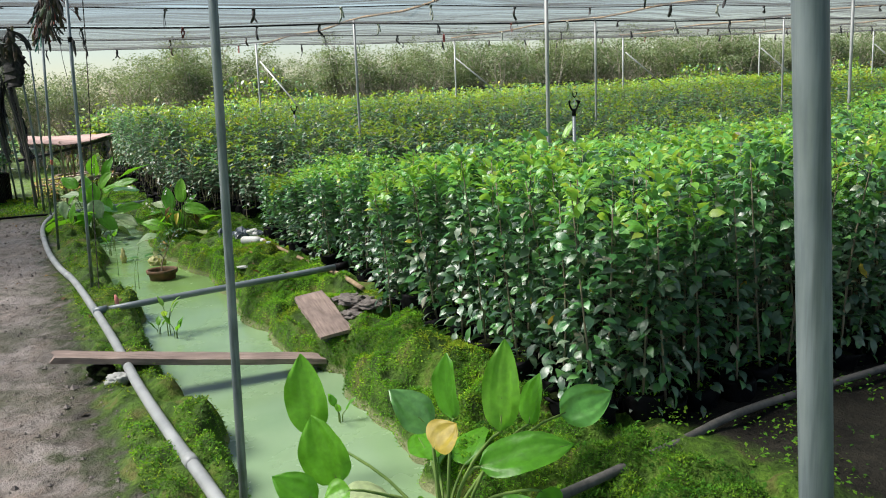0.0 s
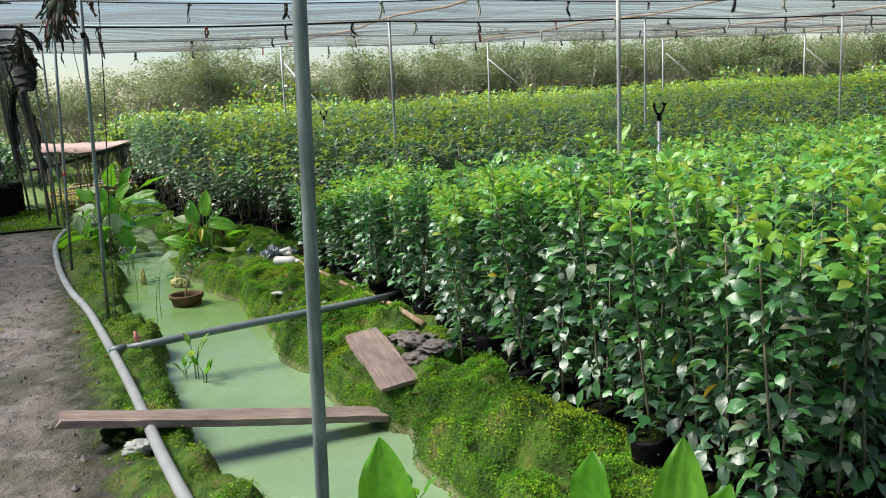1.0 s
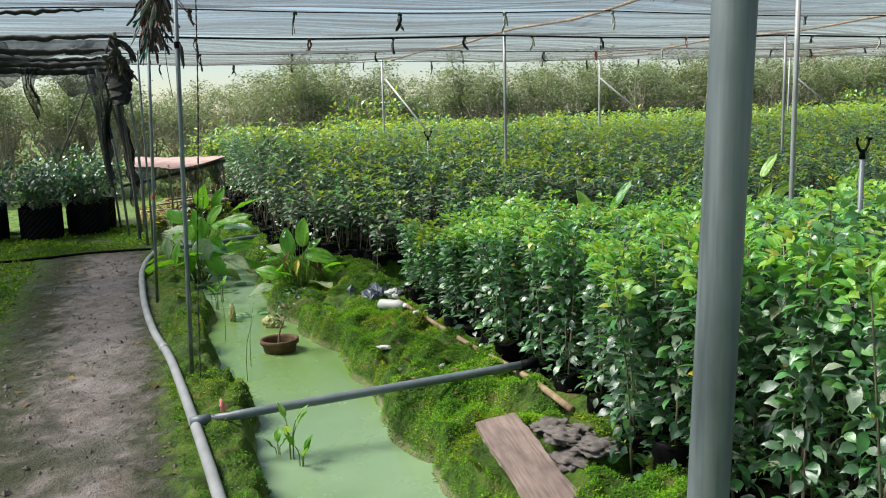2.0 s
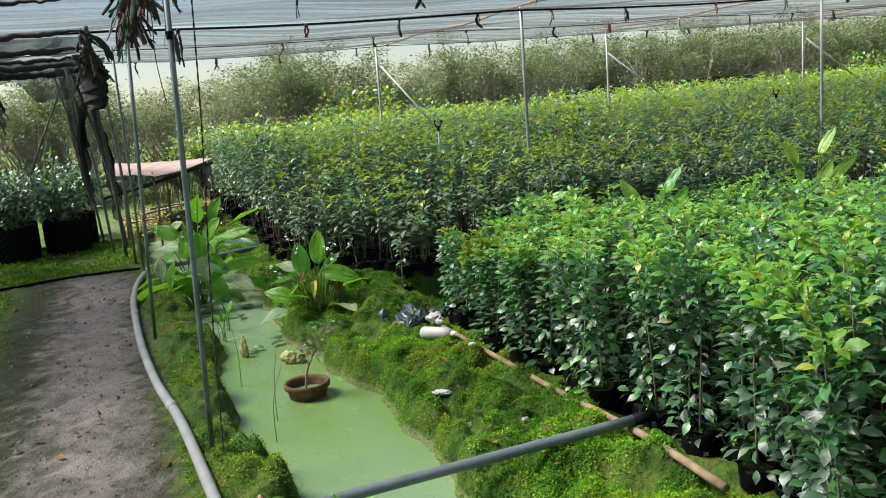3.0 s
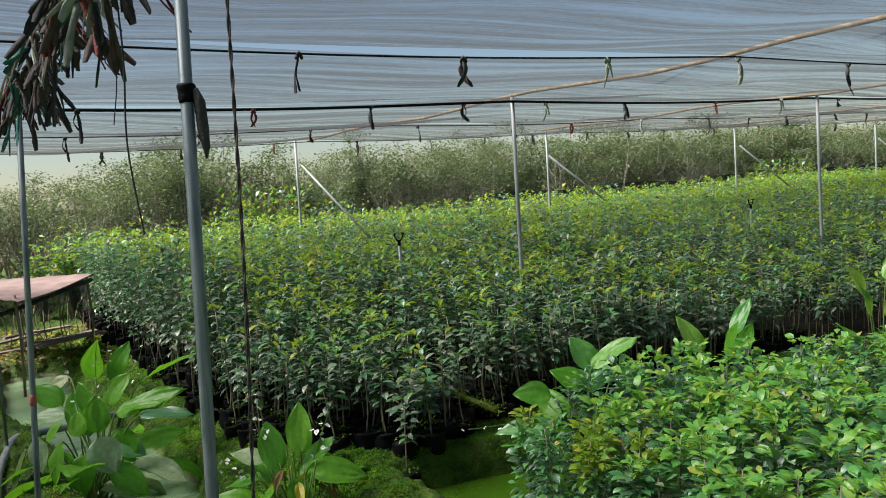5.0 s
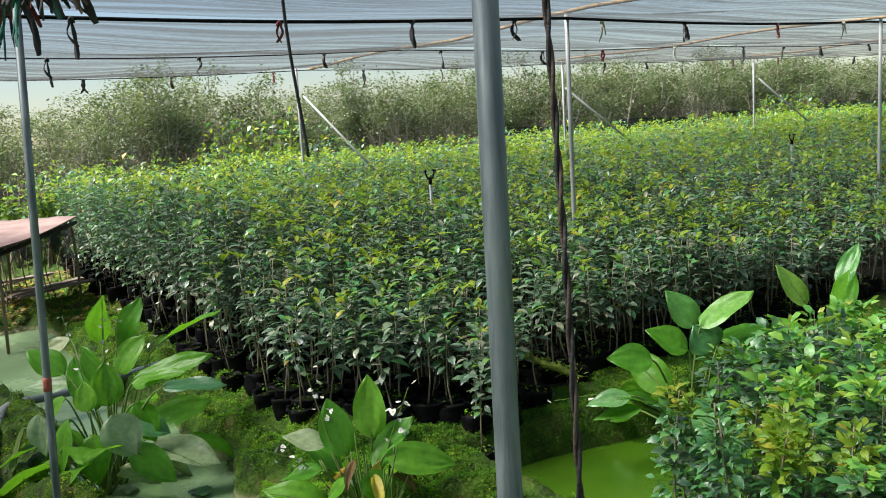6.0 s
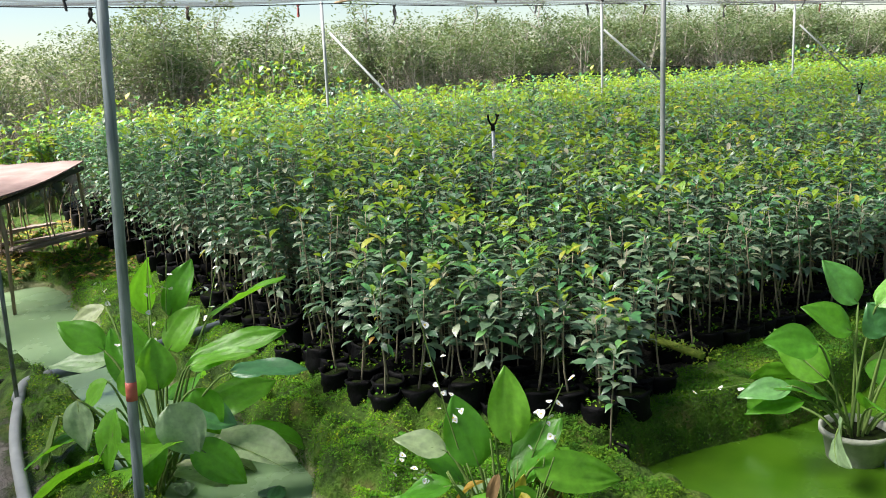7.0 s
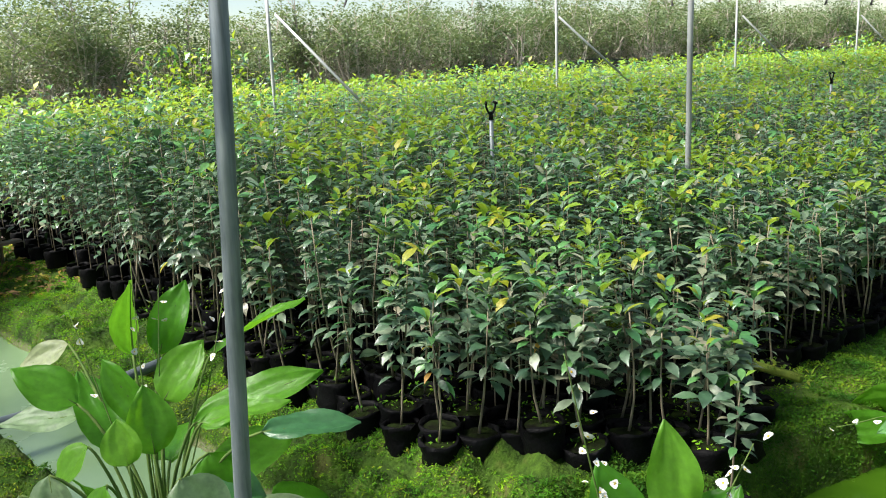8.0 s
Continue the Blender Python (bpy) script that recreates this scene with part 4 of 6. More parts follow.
KIND2 = [[sapling_kind(40 + i + 10 * j, hh, int(30 + 44 * (hh - 0.5)), 0.078, 0.06, 0.6, 0.3, 2, 0.02, 0.82, 0.85, 0.12, LEAFMATS2, 0.22) for i in range(5)] for j, hh in enumerate(TIER2)]
for (x, y), h in zip(pa[first], H2a[first]):
    tier = int(np.argmin(np.abs(np.array(TIER2) - h)))
    place_sapling(KIND2[tier][int(r2.integers(0, 5))], x, y, float(ground_z(x, y)) - 0.05, r2.uniform(0, 360), float(h / TIER2[tier]), "young thin-stemmed sapling in a black planter bag", "saplings in the far bed")
s = Shape()
for P2, nl, near, ls, grey, yg in ((pa[~first], 40, 1, 0.078, 0.52, 0.12), (pb, 42, 0, 0.08, 0.42, 0.15), (pc, 40, 0, 0.084, 0.35, 0.19), (pd, 30, -1, 0.1, 0.2, 0.17)):
    h = H2a[~first] if P2.shape == pa[~first].shape else far_height(P2[:, 0], P2[:, 1], r2)
    hz = ground_z(P2[:, 0], P2[:, 1])
    V, F, sl = sapling_leaves(P2[:, 0], P2[:, 1], hz + 0.15, h - 0.16, nl, ls, r2, near, yg, 0.3, grey, 0.025, 0.8, 0.8, 0.13, 0.22)
    s.add(V, F, sl)
    V, F = stems(P2[:, 0], P2[:, 1], hz, h, r2)
    s.add(V, F, 5)
edge = np.concatenate([pa[~first], pc])
edge = edge[(edge[:, 0] < 2.45) | (edge[:, 1] < 9.9)]
bagV = np.array([v3.co[:] for v3 in BAGS[0].vertices])
bagF = np.array([p.vertices[:] for p in BAGS[0].polygons])
for (x, y) in edge:
    s.add(bagV + (x, y, float(ground_z(x, y)) - 0.01), bagF, 6)
sk = (edge[:, 0] < 2.3) & (edge[:, 1] > 10.2)
ez = ground_z(edge[sk, 0], edge[sk, 1])
V, F, sl = sapling_leaves(edge[sk, 0], edge[sk, 1], ez + 0.15, far_height(edge[sk, 0], edge[sk, 1], r2) - 0.16, 40, 0.078, r2, True, 0.02, 0.04, 0.5, 0.05, 0.85)
s.add(V, F, sl)
far_bed = new("sapling_bed", s.mesh("sapling_bed_far", LEAFMATS2 + [STEM, BLACK]))
tagged(far_bed, "wide bed of dark green and lime potted saplings", "sapling bed", kind="stuff")

# ---- broad-leaved water plants ----
def blade(L, W, droop, fold, r, hole=0):
    """A broad leaf blade along +x with a pointed tip."""
    nu, nv = 14, 12
    V = []
    for i in range(nu + 1):
        u = i / nu
        w = W / 2 * (u ** 0.6 * (1 - u) ** 0.92 / 0.377 if 0 < u < 1 else 0.02)
        for j in range(nv + 1):
            t = 2 * j / nv - 1
            ripple = 0.03 * L * math.sin(8 * u + 2.2 * t) * abs(t)
            V.append((L * u * (1 - 0.1 * droop * u), w * t, fold * abs(t) * w - droop * L * u * u * 0.5 + ripple + 0.02 * W * math.cos(abs(t) * 10.5) * math.sin(math.pi * u)))
    F = [(i * (nv + 1) + j, (i + 1) * (nv + 1) + j, (i + 1) * (nv + 1) + j + 1, i * (nv + 1) + j + 1) for i in range(nu) for j in range(nv)]
    V = np.array(V)
    V[:, 2] += 0.006 * L * r.normal(size=len(V))
    return V, np.array(F)


def turn(V, yaw, tilt, roll=0.0):
    M = np.array((Matrix.Rotation(yaw, 3, "Z") @ Matrix.Rotation(-tilt, 3, "Y") @ Matrix.Rotation(roll, 3, "X")))
    return V @ M.T


def leaf_mesh(yaw, reach, height, L, W, tilt, roll, droop, fold, mat, r):
    """A stalk that arches out to (reach, height) and a blade at its end."""
    s = Shape()
    e = np.array((reach * math.cos(yaw), reach * math.sin(yaw), height))
    line = smooth_line([(0.01 * math.cos(yaw), 0.01 * math.sin(yaw), -0.05), e * (0.35, 0.35, 0.55), e * (0.75, 0.75, 0.88), e], 9)
    s.add(*tube(line, np.linspace(0.008, 0.0045, 9) * min(1.0, 0.2 + L * 2.6), 6), 1)
    V, F = blade(L, W, droop, fold, r)
    V = turn(V, yaw + r.normal(0, 0.15), tilt, roll) + e
    s.add(V, F, 0)
    rib = turn(np.stack([np.linspace(0, L * 0.96, 8), np.zeros(8), -droop * L * np.linspace(0, 0.96, 8) ** 2 * 0.5 - 0.002], 1), yaw, tilt, roll) + e
    s.add(*tube(rib, np.linspace(0.004, 0.001, 8) * min(1.0, 0.2 + L * 2.6), 5), 1)
    return s.mesh("leaf", [mat, STALK])


def flower_mesh(r):
    s = Shape()
    for k in range(3):
        V, F = blade(0.019, 0.022, 0.4, 0.2, r)
        s.add(turn(V * (1, 1, 0.6), k * 2.094, 0.35), F, 0)
    a = np.linspace(0, 2 * np.pi, 7)
    s.add(*tube([(0, 0, 0), (0, 0, 0.004)], [0.004, 0.003], 6), 1)
    return s.mesh("flower", [PETAL, POLLEN])


FLOWERS = [flower_mesh(np.random.default_rng(i)) for i in range(2)]


def flower_stalk(plant, points, count, r):
    line = smooth_line(points, 14)
    st = part("flower_stalk", Shape().add(*tube(line, np.linspace(0.0035, 0.0015, 14), 5)).mesh("flower_stalk", [STALK]), plant, "thin stalk with small white flowers")
    for k in range(count):
        q = line[int(r.integers(7, 14))] + r.normal(0, 0.022, 3)
        f = part("flower", FLOWERS[k % 2], st)
        f.matrix_local = pose(*q, r.uniform(-60, 60), r.uniform(-60, 60), r.uniform(0, 360)) @ Matrix.Scale(r.uniform(0.5, 0.95), 4)
    return st


def water_plant(x, y, z, rows, label, seed, stalks=()):
    """rows: yaw and blade tilt in degrees, reach, height, blade length and width, droop, material."""
    r = np.random.default_rng(seed)
    t = thing("water_plantain", x, y, z, label, "water plant", "broad-leaved water plants")
    for yaw, reach, h, L, W, tilt, roll, droop, mat in rows:
        L = L * r.uniform(0.9, 1.15)
        part("leaf", leaf_mesh(radians(yaw), reach, h, L, W * r.uniform(1.0, 1.18), radians(tilt), radians(roll + r.normal(0, 14)), droop + abs(r.normal(0, 0.15)), 0.18, mat, r), t)
    for pts2, n in stalks:
        flower_stalk(t, pts2, n, r)
    return t


def fan(n, size, seed, pale=0.2):
    """Leaf rows for a full plant: upright in the middle, bowing outwards below."""
    r = np.random.default_rng(seed)
    rows = []
    for k in range(n):
        u = k / n
        yaw = k * 137.5 + r.normal(0, 12)
        h = size * (0.5 - 0.34 * u) * r.uniform(0.85, 1.1)
        reach = size * (0.06 + 0.34 * u) * r.uniform(0.8, 1.2)
        L = size * r.uniform(0.33, 0.46)
        mat = PALELEAF if (u > 0.6 and r.random() < pale * 2) else BIGLEAF
        rows.append((yaw, reach, h, L, L * r.uniform(0.5, 0.66), 72 - 95 * u + r.normal(0, 8), r.normal(0, 35), 0.25 + 0.45 * u, mat))
    return rows


G, PL = BIGLEAF, PALELEAF


def set_leaf(base, attach, tip, W, mat, r, plant):
    """A leaf on an arching stalk from base to attach, its blade running on to tip, face up and towards the path."""
    base, attach, tip = (np.array(q, dtype=float) for q in (base, attach, tip))
    ax = tip - attach
    L = np.linalg.norm(ax)
    ax /= L
    up = np.array((-0.5, -0.38, 0.75)) + r.normal(0, 0.3, 3)
    nz = up - up.dot(ax) * ax
    nz /= np.linalg.norm(nz)
    M = np.stack([ax, np.cross(nz, ax), nz])
    s = Shape()
    foot = base + r.normal(0, 0.02, 3) * (1, 1, 0)
    mid = foot + (attach - foot) * (0.4, 0.4, 0.55)
    line = smooth_line([foot - (0, 0, 0.05), mid, foot + (attach - foot) * (0.8, 0.8, 0.9), attach], 10)
    s.add(*tube(line - base, np.linspace(0.007, 0.004, 10), 6), 1)
    V, F = blade(L * 1.02, W, 0.16, 0.22, r)
    s.add(V @ M + attach - base, F, 0)
    u = np.linspace(0, 0.97, 9)
    rib = np.stack([L * u, 0 * u, -0.08 * L * u * u - 0.002], 1) @ M + attach - base
    s.add(*tube(rib, np.linspace(0.004, 0.001, 9), 5), 1)
    part("leaf", s.mesh("leaf", [mat, STALK]), plant, "withered yellow leaf" if mat is YELLOW else "")


def set_plant(base, rows, label, seed, skirt, stalks=()):
    """rows: stalk end, tip, width, material; skirt: further short leaves round the foot (count, size)."""
    r = np.random.default_rng(seed)
    t = thing("water_plantain", *base, label, "water plant", "broad-leaved water plants")
    for x0, y0, z0, x1, y1, z1, W, mat in rows:
        set_leaf(base, (x0, y0, z0), (x1, y1, z1), W, mat, r, t)
    for yaw, reach, h, L, W, tilt, roll, droop, mat in fan(skirt[0] + 6, skirt[1], seed, 0.3)[6:]:
        part("leaf", leaf_mesh(radians(yaw), reach, h, L, W, radians(tilt), radians(roll), droop, 0.18, mat, r), t)
    for pts2, n in stalks:
        flower_stalk(t, pts2, n, r)
    return t


# the plant at the near end of the canal
set_plant((1.42, 2.4, 0.0), [
    (1.15, 2.99, 0.21, 1.13, 3.06, 0.52, 0.19, G), (1.14, 2.69, 0.13, 1.07, 2.78, 0.37, 0.23, G), (1.49, 2.44, 0.39, 1.48, 2.49, 0.61, 0.19, G),
    (1.57, 2.25, 0.39, 1.61, 2.29, 0.69, 0.145, G), (1.68, 2.25, 0.39, 1.72, 2.26, 0.56, 0.12, G), (1.8, 2.24, 0.4, 1.97, 2.17, 0.47, 0.15, YOUNG),
    (1.42, 2.13, 0.35, 1.69, 2.01, 0.42, 0.16, G), (1.43, 2.5, 0.34, 1.32, 2.58, 0.49, 0.15, MID), (1.33, 2.27, 0.38, 1.4, 2.25, 0.46, 0.16, YELLOW),
    (1.02, 2.57, 0.15, 0.89, 2.65, 0.24, 0.13, G), (1.1, 2.45, 0.22, 1.01, 2.48, 0.19, 0.12, G), (1.58, 2.03, 0.27, 1.63, 2.0, 0.2, 0.1, G)],
    "broad-leaved water plant with a withered yellow leaf", 5, (8, 0.62))
# the big plant by the post with the red band
set_plant((0.98, 10.42, 0.0), [
    (1.04, 10.65, 0.68, 1.06, 10.7, 0.93, 0.24, G), (1.14, 10.68, 0.65, 1.25, 10.67, 0.9, 0.16, G), (1.29, 10.58, 0.64, 1.62, 10.5, 0.81, 0.13, G),
    (1.08, 10.29, 0.53, 1.43, 10.09, 0.68, 0.16, G), (1.07, 10.21, 0.56, 1.3, 10.07, 0.62, 0.12, G), (1.16, 9.99, 0.57, 1.43, 9.87, 0.57, 0.13, MID),
    (0.84, 10.66, 0.56, 0.69, 10.79, 0.7, 0.16, G), (0.89, 10.8, 0.46, 0.65, 10.96, 0.47, 0.14, PL), (0.94, 11.02, 0.66, 0.76, 11.12, 0.58, 0.11, PL),
    (1.02, 10.52, 0.48, 0.92, 10.64, 0.69, 0.16, G), (1.07, 10.5, 0.55, 1.2, 10.46, 0.74, 0.18, G), (0.99, 10.42, 0.41, 1.0, 10.47, 0.63, 0.17, G)],
    "large broad-leaved water plant with pale lower leaves", 6, (9, 0.9),
    [([(0, 0, 0), (0.08, 0.1, 0.5), (0.14, 0.14, 0.92)], 6), ([(0, 0, 0), (0.04, 0.12, 0.55), (0.08, 0.2, 1.02)], 6), ([(0, 0, 0), (-0.06, 0.18, 0.5), (-0.11, 0.29, 0.86)], 6),
     ([(0, 0, 0), (0.2, 0.02, 0.5), (0.33, 0.02, 0.94)], 7), ([(0, 0, 0), (-0.2, -0.12, 0.3), (-0.32, -0.15, 0.2)], 6)])
set_plant((0.9, 10.34, 0.0), [
    (0.8, 10.46, 0.49, 0.68, 10.51, 0.36, 0.15, G), (0.78, 10.26, 0.44, 0.69, 10.24, 0.15, 0.19, G), (1.07, 10.18, 0.47, 1.12, 10.1, 0.28, 0.19, G),
    (0.94, 10.1, 0.46, 1.01, 10.01, 0.26, 0.2, PL), (0.61, 10.55, 0.36, 0.51, 10.56, 0.12, 0.14, PL), (0.67, 10.43, 0.45, 0.66, 10.39, 0.24, 0.15, PL),
    (0.89, 10.38, 0.42, 0.88, 10.43, 0.56, 0.15, G), (1.03, 10.18, 0.4, 1.19, 10.06, 0.33, 0.15, MID), (0.86, 10.2, 0.36, 0.84, 10.1, 0.14, 0.17, G),
    (1.0, 10.05, 0.3, 1.16, 9.92, 0.13, 0.16, G)],
    "water plant with hanging pale leaves over the canal", 16, (8, 0.62))
set_plant((1.68, 8.98, 0.02), [
    (1.62, 8.99, 0.41, 1.58, 9.07, 0.64, 0.16, G), (1.71, 8.93, 0.48, 1.73, 8.98, 0.73, 0.145, G), (1.69, 8.9, 0.37, 1.84, 8.85, 0.57, 0.185, G),
    (1.7, 8.81, 0.45, 1.93, 8.65, 0.4, 0.14, G), (1.59, 9.13, 0.42, 1.45, 9.24, 0.48, 0.12, PL), (1.5, 8.97, 0.39, 1.36, 9.07, 0.37, 0.13, G),
    (1.6, 8.81, 0.4, 1.67, 8.74, 0.29, 0.13, G), (1.56, 8.84, 0.39, 1.44, 8.89, 0.27, 0.13, G), (1.64, 8.86, 0.3, 1.68, 8.83, 0.42, 0.06, YELLOW)],
    "broad-leaved water plant with small white flowers", 7, (9, 0.7),
    [([(0, 0, 0), (-0.12, 0.06, 0.5), (-0.21, 0.1, 0.93)], 14), ([(0, 0, 0), (0.06, -0.1, 0.4), (0.14, -0.18, 0.68)], 14), ([(0, 0, 0), (-0.2, 0.05, 0.36), (-0.38, 0.1, 0.48)], 12)])
# the dense tuft at its foot: green stalks, grass blades and hanging dead leaves
tuft = thing("grass_tuft", 1.66, 8.88, 0.02, "dense tuft of green stalks with withered brown leaves", "grass tuft")
rt = np.random.default_rng(77)
for k in range(46):
    a, q = rt.uniform(0, 6.28), rt.uniform(0.02, 0.09)
    foot = np.array((q * math.cos(a), q * math.sin(a), -0.02))
    out = np.array((math.cos(a), math.sin(a), 0)) * rt.uniform(0.02, 0.16)
    h = rt.uniform(0.25, 0.52)
    line = smooth_line([foot, foot + out * 0.4 + (0, 0, h * 0.6), foot + out + (0, 0, h)], 8)
    part("stalk", Shape().add(*tube(line, np.linspace(0.006, 0.0025, 8), 5)).mesh("stalk", [STALK]), tuft)
for k in range(40):
    a, L = rt.uniform(0, 6.28), rt.uniform(0.16, 0.34)
    V, F = blade(L, 0.018, rt.uniform(0.3, 0.9), 0.3, rt)
    part("grass_blade", mesh_of("grass_blade", turn(V, a, rt.uniform(0.5, 1.2)) + (0.05 * math.cos(a), 0.05 * math.sin(a), 0.0), F, [BIGLEAF if k % 3 else MOSSDARK]), tuft)
for k in range(7):
    a = rt.uniform(0, 6.28)
    V, F = blade(rt.uniform(0.12, 0.2), rt.uniform(0.03, 0.06), 0.5, 0.8, rt)
    part("dead_leaf", mesh_of("dead_leaf", turn(V, a, rt.uniform(-1.2, -0.4)) + (0.09 * math.cos(a), 0.09 * math.sin(a), rt.uniform(0.26, 0.46)), F, [YELLOW if k % 3 == 0 else DRYLEAF]), tuft, "withered brown leaf")
set_plant((3.36, 8.72, 0.05), [
    (3.55, 8.85, 0.61, 3.45, 8.95, 0.8, 0.155, YOUNG), (3.37, 8.67, 0.67, 3.61, 8.56, 0.84, 0.15, YOUNG), (3.43, 8.8, 0.52, 3.28, 8.93, 0.64, 0.17, G),
    (3.41, 8.63, 0.56, 3.35, 8.69, 0.68, 0.19, MID), (3.51, 8.67, 0.58, 3.73, 8.54, 0.63, 0.14, G), (3.16, 8.78, 0.53, 2.98, 8.9, 0.56, 0.165, G),
    (3.05, 8.82, 0.37, 2.86, 8.93, 0.35, 0.11, MID), (3.49, 8.57, 0.53, 3.65, 8.47, 0.57, 0.14, G), (3.08, 8.78, 0.31, 2.88, 8.91, 0.28, 0.085, G)],
    "broad-leaved water plant growing from a pot in the green channel", 35, (10, 0.75),
    [([(0, 0, 0), (-0.3, 0.15, 0.3), (-0.62, 0.3, 0.32)], 5)])


def channel_plant(x, y, tips, seed, label):
    """Upright blades whose tips show above the bed, over a skirt of lower leaves."""
    rows = [(x + 0.4 * (tx - x), y + 0.4 * (ty - y), tz - 0.24, tx, ty, tz, 0.12, mat) for tx, ty, tz, mat in tips]
    return set_plant((x, y, 0.0), rows, label, seed, (11, 0.8))


channel_plant(4.55, 8.78, ((4.33, 8.94, 0.8, YOUNG), (4.8, 8.75, 0.89, YOUNG), (4.6, 8.7, 0.76, G), (4.95, 8.85, 0.7, G)), 36, "broad-leaved water plant in the green channel")
channel_plant(6.2, 8.75, ((5.87, 8.75, 0.98, YOUNG), (6.48, 8.75, 1.06, YOUNG), (6.7, 8.7, 0.8, LIME), (5.95, 8.7, 0.82, YOUNG), (6.35, 8.65, 0.78, LIME)), 37, "tall broad-leaved water plant with a yellowing leaf")
channel_plant(7.3, 8.75, ((7.0, 8.75, 0.84, LIME), (7.58, 8.75, 0.88, LIME), (7.3, 8.7, 0.8, YOUNG)), 38, "yellowing broad-leaved water plant in the green channel")

# ---- trees behind ----
def tree_kind(seed, h):
    """Several forked stems from one foot, bare below, with ragged tufts of small leaves above."""
    r = np.random.default_rng(seed)
    st, tufts_at, weight = Shape(), [], []
    for k in range(int(r.integers(4, 7))):
        a, sp = r.uniform(0, 6.28), r.uniform(0.15, 0.5)
        side = np.array((math.cos(a), math.sin(a), 0))
        fork = side * sp * 0.45 + (0, 0, h * r.uniform(0.3, 0.46))
        st.add(*tube(smooth_line([side * 0.03 - (0, 0, 0.1), side * sp * 0.2 + (0, 0, h * 0.14), fork], 6), np.linspace(0.032, 0.022, 6), 6, False))
        for q in range(int(r.integers(2, 4))):
            b2 = a + r.normal(0, 0.9)
            out = np.array((math.cos(b2), math.sin(b2), 0)) * r.uniform(0.15, 0.42)
            top = fork + out + (0, 0, h * r.uniform(0.36, 0.6))
            limb = smooth_line([fork, fork + out * 0.55 + (0, 0, h * 0.2), top], 9)
            st.add(*tube(limb, np.linspace(0.019, 0.004, 9), 5, False))
            for p in range(9):
                i = int(r.integers(1, 9))
                b3, ln = r.uniform(0, 6.28), r.uniform(0.12, 0.4)
                e = limb[i] + np.array((ln * math.cos(b3), ln * math.sin(b3), r.uniform(0.1, 0.42)))
                br = smooth_line([limb[i], (limb[i] + e) / 2 + (0, 0, 0.05), e], 5)
                st.add(*tube(br, np.linspace(0.008, 0.0025, 5), 3, False))
                tufts_at += [br[3], br[4]]
                weight += [0.6, 1.0]
            tufts_at += [limb[-1], limb[-2]]
            weight += [1.0, 0.8]
    C, w = np.array(tufts_at), np.array(weight)
    w = w * np.clip(0.08 + 2.2 * (C[:, 2] / h - 0.64), 0.03, 1)
    n = 2700
    pick = r.choice(len(C), n, p=w / w.sum())
    base = C[pick] + r.normal(0, 0.085, (n, 3)) * (1.2, 1.2, 0.8)
    V, F, per = leaves(base, r.uniform(0, 6.28, n), r.normal(-0.15, 0.5, n), r.uniform(0.03, 0.066, n), r.uniform(0.8, 1.3, n), r.normal(0, 0.5, n), -1)
    return st.mesh("trunk", [BARK]), mesh_of("crown", V, [F], [TREELEAF], np.zeros(len(F), int))


TREES = [tree_kind(60 + i, 2.2 + 0.1 * (i % 3)) for i in range(6)]
r3 = np.random.default_rng(14)
for row_y, step in ((19.4, 0.8), (20.4, 0.85), (21.6, 0.95), (23.2, 1.05)):
    x = -9.0
    while x < 46:
        tr, cr = TREES[int(r3.integers(0, 6))]
        t = thing("shrub_tree", x + r3.normal(0, 0.15), row_y + r3.normal(0, 0.2), 0.1, "slender grey-stemmed tree with sparse olive leaves", "tree", "trees behind the nursery", r3.uniform(0, 360))
        tall = 2.6 + 0.07 * math.sin(x * 1.7) - 0.42 * math.exp(-(x - 6.5) ** 2 / 0.7) - 0.32 * min(1, max(0, (3.4 - x) / 0.9)) * min(1, max(0.2, (x + 1.0) / 2.0))
        k = tall / max(v3.co.z for v3 in tr.vertices) * r3.uniform(0.84, 1.07)
        t.scale = (k * 1.25, k * 1.25, k)
        part("trunk", tr, t)
        part("crown", cr, t)
        x += step * r3.uniform(0.8, 1.25)

# ---- pots in the water ----
cp = thing("pot", 3.36, 8.72, -0.06, "pale grey plastic pot standing in green water", "flowerpot")
prof = [(0.1, 0.0), (0.13, 0.17), (0.145, 0.175), (0.146, 0.2), (0.135, 0.2), (0.125, 0.17)]
V = [(q * math.cos(a), q * math.sin(a), zz) for q, zz in prof for a in np.linspace(0, 2 * np.pi, 28, endpoint=False)]
F = [(j * 28 + i, j * 28 + (i + 1) % 28, (j + 1) * 28 + (i + 1) % 28, (j + 1) * 28 + i) for j in range(len(prof) - 1) for i in range(28)]
part("wall", mesh_of("pot_side", V, np.array(F), [RAGPALE]), cp)
V = [(0, 0, 0.175)] + [(0.128 * math.cos(a), 0.128 * math.sin(a), 0.17) for a in np.linspace(0, 2 * np.pi, 20, endpoint=False)]
part("soil", mesh_of("pot_earth", V, np.array([(0, i + 1, (i + 1) % 20 + 1) for i in range(20)]), [POTSOIL]), cp)

